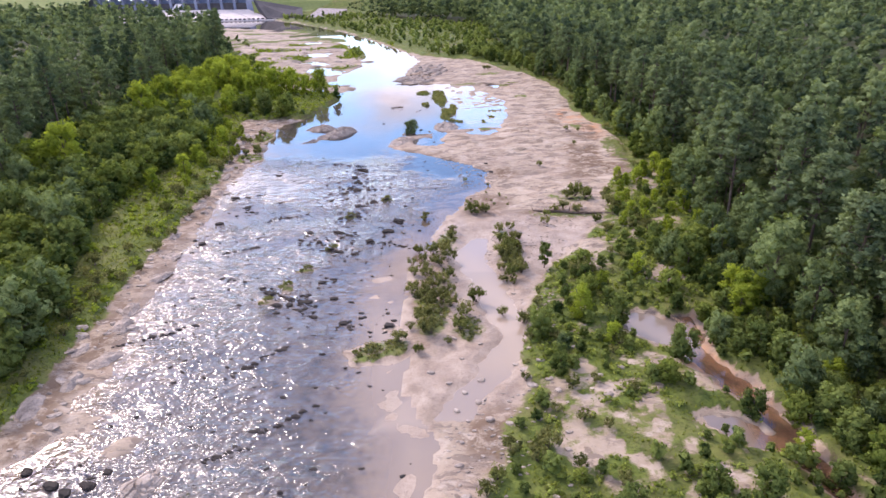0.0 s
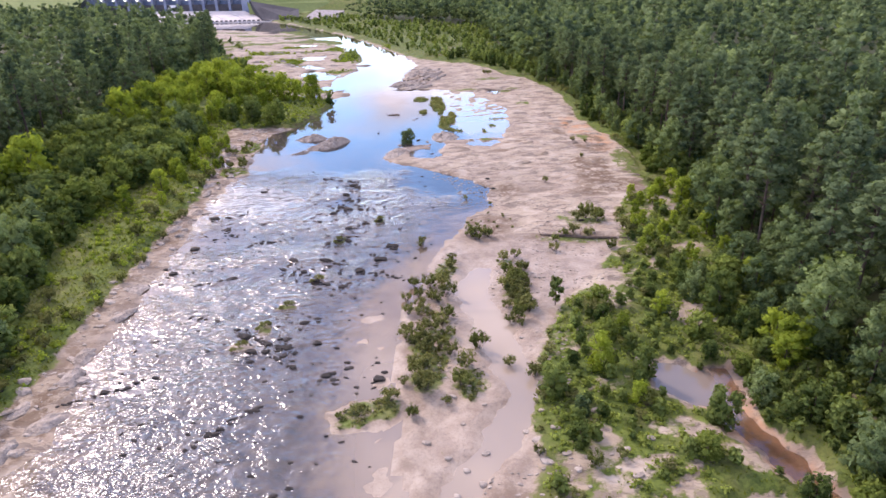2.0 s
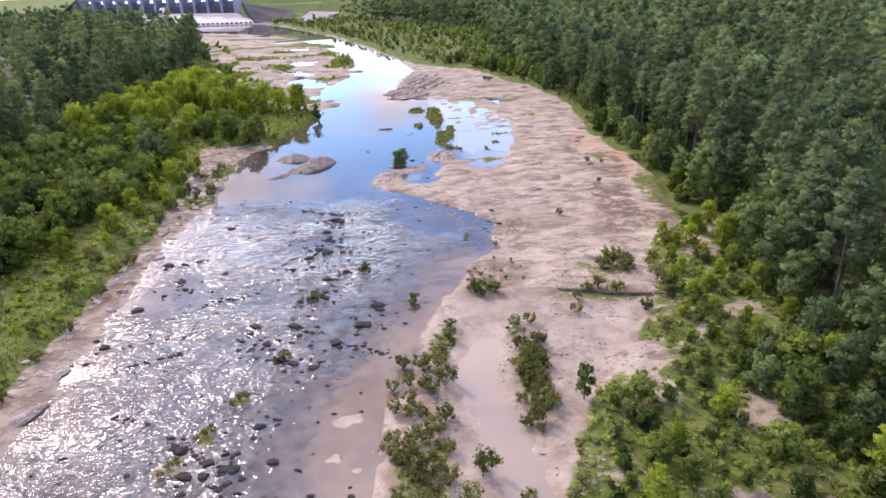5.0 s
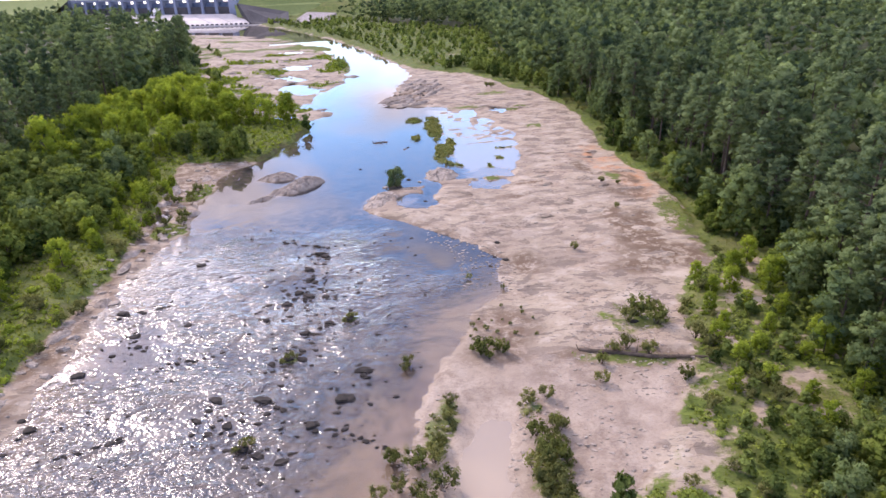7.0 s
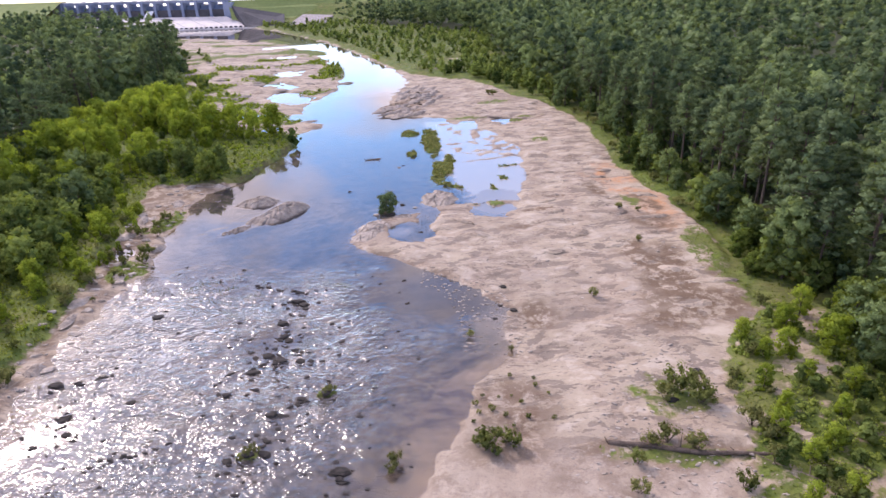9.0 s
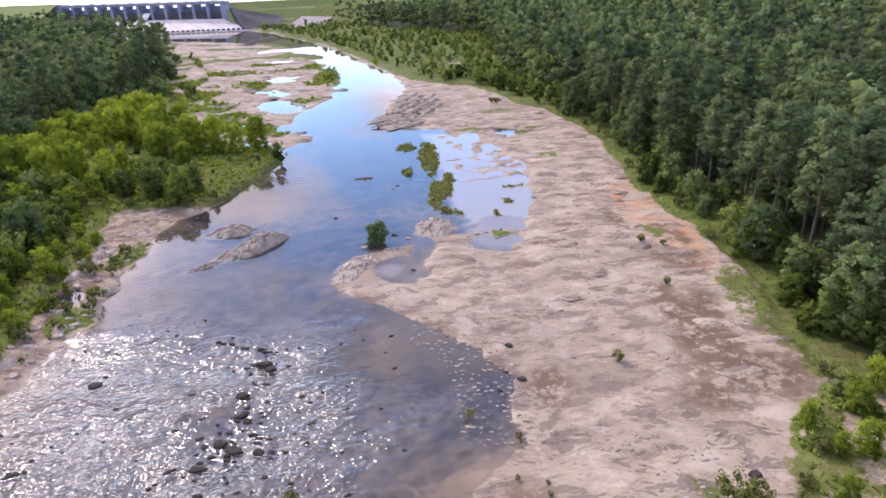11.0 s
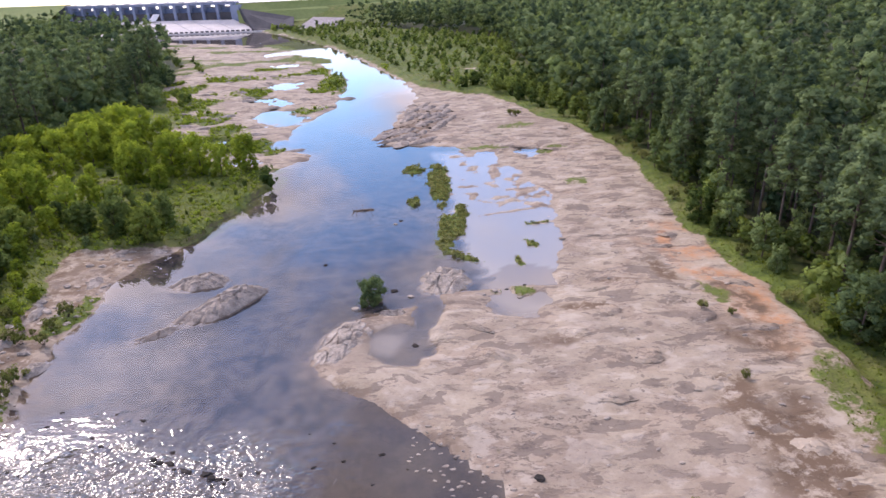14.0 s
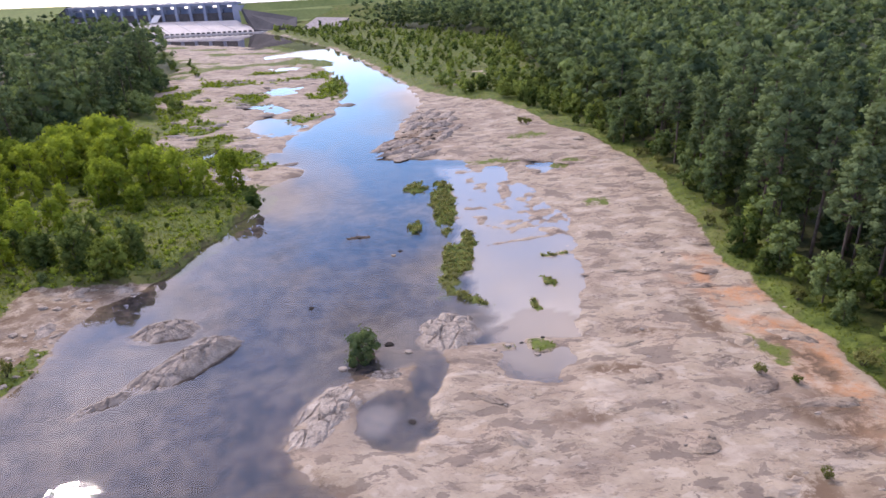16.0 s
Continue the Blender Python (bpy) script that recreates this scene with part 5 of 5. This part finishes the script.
LEDGES = [(-20, 322, 10, 18, -5), (-14, 352, 8, 26, 0)]
small = []
for x, y in RAPIDS[:28] + LOWER[2:10]:
    small += [(x + rr.normal() * 1.9, y + rr.normal() * 2.6, 0.0, rr.uniform(0.15, 0.42)) for k in range(5)]
small += [(x, y, 0.0, rr.uniform(0.12, 0.36)) for x, y in scatter(260, -54, -4, 46, 182, 1.6, lambda x, y: (x > left_water(y) + 3) & (x < right_water(y) - 3), 81)]
# broken ledges across the stream
for (ax, ay, bx, by) in [(-50, 79, -39, 85.5), (-43, 101.5, -36, 99.5), (-53, 144, -45, 148), (-30, 72, -24, 79), (-24, 60, -17, 65.5), (-28, 55, -23, 59), (-33, 97, -24, 91), (-18, 118, -6, 112), (-40, 130, -33, 133), (-45, 112, -38, 115), (-34, 173, -24, 170)]:
    steps = int(math.hypot(bx - ax, by - ay) / 0.6)
    for k in range(steps):
        if rr.uniform() < 0.75:
            f = k / steps
            small.append((ax + (bx - ax) * f + rr.normal() * 0.2, ay + (by - ay) * f + rr.normal() * 0.35, 0.0, rr.uniform(0.22, 0.5)))
small += [(x, y, height(x, y), rr.uniform(0.15, 0.6)) for x, y in scatter(240, -32, 0, 300, 385, 1.0, lambda x, y: (x > right_water(y) - 6) & (strongest(x, y, LEDGES) > fbm(x, y, 0.2, 3, 94) - 0.5), 83)]
stone_stuff("river_stones", small, WETROCK, "dark wet stones and broken ledges across the rapids")
edge = [(x, y, max(height(x, y), -0.02), rr.uniform(0.1, 0.34)) for x, y in scatter(200, -5, 13, 150, 180, 0.6, lambda x, y: np.abs(x - right_water(y) + 2) < 5.0, 84)]
edge += [(x, y, height(x, y), rr.uniform(0.1, 0.32)) for x, y in scatter(800, -8, 34, 46, 150, 0.5, lambda x, y: (x > right_water(y) + 1) & (x < right_bank(y) + 4) & (np.abs(x - CHANNEL(y)) > 3.4) & (fbm(x, y, 0.08, 3, 91) > 0.46), 85)]
edge += [(x, y, height(x, y), rr.uniform(0.12, 0.4)) for x, y in scatter(200, -66, -44, 50, 230, 0.9, lambda x, y: (x < left_water(y) + 0.5) & (x > left_bank(y)), 86)]
edge += [(x, y, height(x, y), rr.uniform(0.4, 1.1)) for x, y in scatter(110, -72, -44, 50, 232, 1.6, lambda x, y: (x < left_water(y) + 0.3) & (x > left_bank(y) - 1), 88)]
edge += [(x, y, height(x, y), rr.uniform(0.12, 0.4)) for x, y in scatter(160, 5, 48, 160, 330, 1.5, lambda x, y: (x > right_water(y) + 1) & (x < right_bank(y)), 87)]
stone_stuff("bank_stones", edge, PALEROCK, "loose sandstone rubble along the banks")


def outcrop(name, cx, cy, rx, ry, turn, high, seed, label, n=110, m=38, mat=None, foot=0.0, sink=0.25):
    """A low sandstone hump with stepped layers, steep on its downstream side."""
    a, q = np.meshgrid(np.arange(n) * 2 * math.pi / n, np.linspace(0, 1, m))
    edge = 1 + (0.32 * (fbm(np.cos(a) * 2 + seed, np.sin(a) * 2, 0.9, 4, seed) - 0.5) + 0.14 * (fbm(np.cos(a) * 7 + seed, np.sin(a) * 7, 0.9, 3, seed + 3) - 0.5)) * 2
    u, v = np.cos(a) * q * edge * rx, np.sin(a) * q * edge * ry
    c, s = math.cos(radians(turn)), math.sin(radians(turn))
    x, y = cx + u * c - v * s, cy + u * s + v * c
    h = np.clip(1 - q ** 2.6, 0, 1) * (0.55 + 0.45 * smooth(-rx, rx * 0.5, u)) * high
    h = h * (0.55 + 0.9 * fbm(x, y, 0.35, 5, seed)) + (fbm(x, y, 0.8, 4, seed + 2) - 0.5) * 0.45 * (1 - q ** 3)
    if m > 20:
        # blocks parted by clefts, each a little higher or lower
        r = np.random.default_rng(seed)
        su, sv, lift = r.uniform(-rx, rx, 22), r.uniform(-ry, ry, 22), r.uniform(-0.22, 0.22, 22)
        d = np.sqrt((u[..., None] - su + (fbm(x, y, 0.8, 3, seed + 5) - 0.5)[..., None] * 1.6) ** 2 + 1.6 * (v[..., None] - sv) ** 2)
        o = np.sort(d, -1)
        h = h + (lift[np.argmin(d, -1)] * high * 0.55 - 0.3 * smooth(0.42, 0.05, o[..., 1] - o[..., 0])) * (1 - q ** 4)
    step = 0.16
    h = 0.55 * h + 0.45 * np.floor(h / step) * step
    z = h - sink + foot
    verts = np.stack([x.ravel(), y.ravel(), z.ravel()], 1)
    i = np.arange(n * m).reshape(m, n)
    j = np.roll(i, -1, 1)
    quads = np.stack([i[:-1], i[1:], j[1:], j[:-1]], -1).reshape(-1, 4)
    me = mesh_from(name, verts, quads.ravel(), np.full(len(quads), 4), mat or (ISLEROCK if name == "rock_island" else PALEROCK))
    return tagged(new(name, me), label, "rock", "ledges" if m < 20 else "")


outcrop("rock_island", -46.5, 217.5, 5.2, 3.4, 10, 1.7, 4, "low grey sandstone island in the calm river")
outcrop("rock_island", -39.2, 208.8, 8.6, 3.4, 53, 2.4, 6, "long weathered sandstone island in the calm river")
outcrop("rock_island", -46.0, 200.0, 4.6, 1.5, 42, 0.9, 8, "low dark tail of a sandstone island")
outcrop("rock_ledge", -33.5, 51.5, 3.4, 2.2, 70, 0.9, 12, "tan sandstone block at the river's edge")
outcrop("rock_ledge", -2.4, 216.5, 5.4, 4.4, 80, 1.9, 14, "pale cracked sandstone knob beside the pool")
outcrop("rock_ledge", -16.3, 197.6, 8.2, 3.7, 66, 1.35, 15, "pale weathered sandstone point reaching into the river")
outcrop("rock_ledge", -10.6, 205.6, 3.6, 1.5, 8, 0.75, 17, "low pale sandstone rim curling round the rock pool")

# thin weathered slabs standing proud of the flat rock
rs = np.random.default_rng(23)
for k, (x, y) in enumerate(scatter(46, 0, 46, 158, 330, 6.0, lambda x, y: (x > right_water(y) + 4) & (x < right_bank(y) - 4) & (strongest(x, y, POOLS) < -0.3), 92)):
    outcrop("rock_slab", x, y, rs.uniform(2.0, 4.6), rs.uniform(0.8, 1.9), rs.uniform(-35, 15), rs.uniform(0.35, 0.6), 30 + k, "thin layered sandstone slab on the bare river flat", 36, 9, GROUND, height(x, y), 0.12)
for k, (x, y) in enumerate(scatter(26, -70, -46, 52, 232, 5.0, lambda x, y: (x < left_water(y) - 0.5) & (x > left_bank(y) + 0.5), 93)):
    outcrop("rock_slab", x, y, rs.uniform(1.6, 3.2), rs.uniform(0.9, 1.7), rs.uniform(50, 110), rs.uniform(0.5, 1.0), 90 + k, "blocky brown sandstone slab along the water's edge", 36, 9, ISLEROCK, height(x, y), 0.12)

for k, (x, y) in enumerate(scatter(34, -30, 0, 303, 385, 3.4, lambda x, y: (strongest(x, y, LEDGES) > -0.1) & (x > right_water(y) - 3), 95)):
    outcrop("rock_slab", x, y, rs.uniform(2.5, 6.0), rs.uniform(0.9, 2.2), rs.uniform(15, 75), rs.uniform(0.6, 1.3), 130 + k, "broken brown sandstone ledge beside the upstream channel", 36, 10, ISLEROCK, max(height(x, y), 0.0), 0.15)

for k, (x, y) in enumerate(scatter(34, -125, -48, 296, 470, 5.0, lambda x, y: (x < left_water(y) + 3) & (x > left_bank(y) + 4) & (strongest(x, y, POOLS) < -0.2), 98)):
    outcrop("rock_slab", x, y, rs.uniform(2.5, 6.5), rs.uniform(0.9, 2.0), rs.uniform(-30, 40), rs.uniform(0.5, 1.1), 170 + k, "low brown sandstone ledge on the upstream gravel flat", 36, 10, ISLEROCK, max(height(x, y), 0.0), 0.15)

# ---- fallen log ----


def log_thing(pts, radius, label, mat):
    root = tagged(new("fallen_log"), label, "log")
    soup = Soup()
    for k in range(len(pts) - 1):
        a, b = np.array(pts[k]), np.array(pts[k + 1])
        limb(soup, a, b, radius * (1 - 0.25 * k), radius * (0.75 - 0.25 * k), 8, bend=(0.1, 0.2, 0.05))
    ob = new("trunk", soup.mesh("trunk", mat, True))
    ob.parent = root
    r = np.random.default_rng(4)
    for k in range(10):
        soup = Soup()
        p = np.array(pts[0]) * (1 - k / 10) + np.array(pts[-1]) * (k / 10)
        limb(soup, p, p + np.array([r.normal() * 0.8, r.normal() * 1.3, r.uniform(0.2, 1.2)]), 0.09, 0.02, 4)
        ob = new("branch", soup.mesh("branch", mat))
        ob.parent = root


log_thing([(17.5, 131.2, 0.5), (27, 129.2, 0.65), (36.5, 128.2, 0.8)], 0.38, "long dark fallen tree trunk lying across the sand bar", BARK)
log_thing([(34, 127, 0.8), (40, 122, 0.9)], 0.3, "bleached fallen trunk half buried in grass", BLEACHED)
log_thing([(-24.5, 252.6, 0.05), (-20, 253.4, 0.15)], 0.2, "driftwood branch stranded in the calm river", BLEACHED)

# ---- dam ----


def slab(bm, corners, thick):
    """A slab with the given upper corners, reaching down by thick."""
    top = [bm.verts.new(c) for c in corners]
    low = [bm.verts.new((c[0], c[1], c[2] - thick)) for c in corners]
    n = len(corners)
    bm.faces.new(top)
    bm.faces.new(low[::-1])
    for k in range(n):
        bm.faces.new((top[k], low[k], low[(k + 1) % n], top[(k + 1) % n]))


def part(name, bm, mat, parent, label=""):
    bmesh.ops.recalc_face_normals(bm, faces=bm.faces[:])
    me = bpy.data.meshes.new(name)
    bm.to_mesh(me)
    bm.free()
    me.materials.append(mat)
    ob = new(name, me)
    ob.parent = parent
    if label:
        ob["label"] = label
    return ob


def block(name, a, b, across, z0, z1, mat, parent, label=""):
    """An upright block between two plan points, across metres thick."""
    a, b = Vector((*a, 0)), Vector((*b, 0))
    w = (b - a).normalized().cross(Vector((0, 0, 1))) * across / 2
    bm = bmesh.new()
    slab(bm, [(*(p.xy), z1) for p in (a - w, b - w, b + w, a + w)], z1 - z0)
    return part(name, bm, mat, parent, label)


# the dam is drawn at a round scale and set in its place
DAM_SCALE = 0.893
DAM_PLACE = Matrix.Translation((0.5 * (1 - DAM_SCALE), 45 * (1 - DAM_SCALE), 0)) @ Matrix.Scale(DAM_SCALE, 4)
dam = tagged(new("dam"), "long concrete spillway dam with a row of gates", "dam")
dam.matrix_basis = DAM_PLACE
LEFT_END, RIGHT_END = Vector((-552, 1051)), Vector((-309, 982))
along = (RIGHT_END - LEFT_END) / 11.3
back = Vector((-along.y, along.x)).normalized()
TOP = 33.5
for k in range(13):
    p = LEFT_END + along * (k - 0.2)
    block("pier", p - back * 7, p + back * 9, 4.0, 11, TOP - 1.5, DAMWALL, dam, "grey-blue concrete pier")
for k in range(12):
    a, b = LEFT_END + along * (k - 0.1), LEFT_END + along * (k + 0.7)
    block("gate", a, b, 1.2, 12, 27.0, STEEL, dam, "dark steel spillway gate")
    block("gate_foot", a - back * 4, b - back * 4, 3.0, 8, 21.5, DARKWALL, dam, "dark wet concrete apron wall")
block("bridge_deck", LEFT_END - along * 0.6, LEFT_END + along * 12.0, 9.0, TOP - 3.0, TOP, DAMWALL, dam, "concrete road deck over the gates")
block("parapet", LEFT_END - along * 0.6 - back * 4.6, LEFT_END + along * 12.0 - back * 4.6, 0.6, TOP + 0.004, TOP + 1.3, PALEDECK, dam, "pale parapet")
for k in range(12):
    p = LEFT_END + along * (k + 0.3) - back * 4.2
    block("hoist_box", p - along * 0.16, p + along * 0.16, 3.0, TOP + 0.01, TOP + 2.2, PALEDECK, dam, "pale gate hoist housing")
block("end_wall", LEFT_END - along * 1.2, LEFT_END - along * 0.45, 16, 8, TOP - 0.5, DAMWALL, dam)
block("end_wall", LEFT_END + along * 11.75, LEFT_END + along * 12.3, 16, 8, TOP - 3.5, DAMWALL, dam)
foot_l, foot_r = Vector((-470, 925)), Vector((-258, 934))
for k in range(8):
    f, g = k / 8 + 0.002, (k + 1) / 8 - 0.002
    hl, hr = LEFT_END - back * 8, RIGHT_END + along * 0.6 - back * 8
    a, b, c, d = foot_l.lerp(foot_r, f), foot_l.lerp(foot_r, g), hl.lerp(hr, g), hl.lerp(hr, f)
    bm = bmesh.new()
    slab(bm, [(a.x, a.y, 0.8), (b.x, b.y, 0.8), (c.x, c.y, 12.5), (d.x, d.y, 12.5)], 3.0)
    part("chute_panel", bm, CONCRETE, dam, "pale sloping concrete spillway chute")
for k in range(24):
    p = Vector((-400, 920)).lerp(Vector((-256, 931)), k / 23)
    block("baffle_block", p - Vector((1.6, 0)), p + Vector((1.6, 0)), 3.0, -0.5, 2.6, DARKWALL, dam)
block("end_sill", (-405, 916), (-215, 922), 3.0, -0.5, 1.2, CONCRETE, dam)
bm = bmesh.new()
slab(bm, [(-302, 985, 25), (-262, 931, 2), (-206, 906, 0.5), (-215, 950, 14), (-288, 968, 25.5)], 2.5)
part("wing_wall", bm, DARKWALL, dam, "dark sloping concrete wing wall")
bm = bmesh.new()
slab(bm, [(-545, 1010, 17), (-509, 1000, 16), (-442, 962, 12), (-414, 928, 2.5), (-420, 926, 2.5), (-450, 958, 12)], 6)
part("wing_wall", bm, DARKWALL, dam, "dark concrete training wall")
a, b = LEFT_END + along * 6.15, LEFT_END + along * 6.65
bm = bmesh.new()
slab(bm, [(*(a - back * 16).xy, 12.9), (*(b - back * 16).xy, 12.9), (*(b - back * 5.6).xy, 21.0), (*(a - back * 5.6).xy, 21.0)], 0.6)
part("spill", bm, PALEDECK, dam, "white sheet of water running from one gate")


def embankment(name, a, b, top_a, top_b, run_a, run_b, label, mat):
    a, b = Vector(a), Vector(b)
    d = (b - a).normalized()
    w = Vector((d.y, -d.x))
    bm = bmesh.new()
    rows = []
    for p, t, run in ((a, top_a, run_a), (b, top_b, run_b)):
        rows.append([bm.verts.new((p.x + w.x * o, p.y + w.y * o, z)) for o, z in ((run, t - max(run * 0.36, 23)), (run * 0.5, t - max(run * 0.17, 10)), (4, t), (-4, t), (-run * 0.7, t - run * 0.28))])
    for k in range(4):
        bm.faces.new((rows[0][k], rows[1][k], rows[1][k + 1], rows[0][k + 1]))
    bmesh.ops.recalc_face_normals(bm, faces=bm.faces[:])
    me = bpy.data.meshes.new(name)
    bm.to_mesh(me)
    bm.free()
    me.transform(DAM_PLACE)
    me.materials.append(mat)
    tagged(new(name, me), label, "embankment", kind="structure")


embankment("embankment_left", (-1500, 1110), (-562, 1054), 41, 36.0, 75, 75, "mown grass embankment beside the dam", LEVEE)
embankment("embankment_right", (-297, 980), (200, 1180), 31.5, 30, 30, 80, "mown grass embankment beside the dam", LEVEE)
bm = bmesh.new()
slab(bm, [(-206, 905, 0.4), (-160, 902, 0.8), (-150, 945, 11), (-190, 948, 13)], 3)
me = bpy.data.meshes.new("riprap_slope")
bm.to_mesh(me)
bm.free()
me.transform(DAM_PLACE)
me.materials.append(RIPRAP)
tagged(new("riprap_slope", me), "slope of pinkish-grey broken stone below the embankment", "slope", kind="structure")

# reservoir behind the dam
me = sheet("reservoir", np.array([-3200.0, -1500.0, -500.0, 300.0]), np.array([1060.0, 1500.0, 2500.0, 4200.0]), np.full((4, 4), 26.0), WATER)
at = me.attributes.new("rough", "FLOAT", "POINT")
at.data.foreach_set("value", np.full(16, 0.01, np.float32))
me.transform(DAM_PLACE)
lake = tagged(new("reservoir", me), "wide pale reservoir behind the dam", "lake", kind="structure")
lake.visible_shadow = False
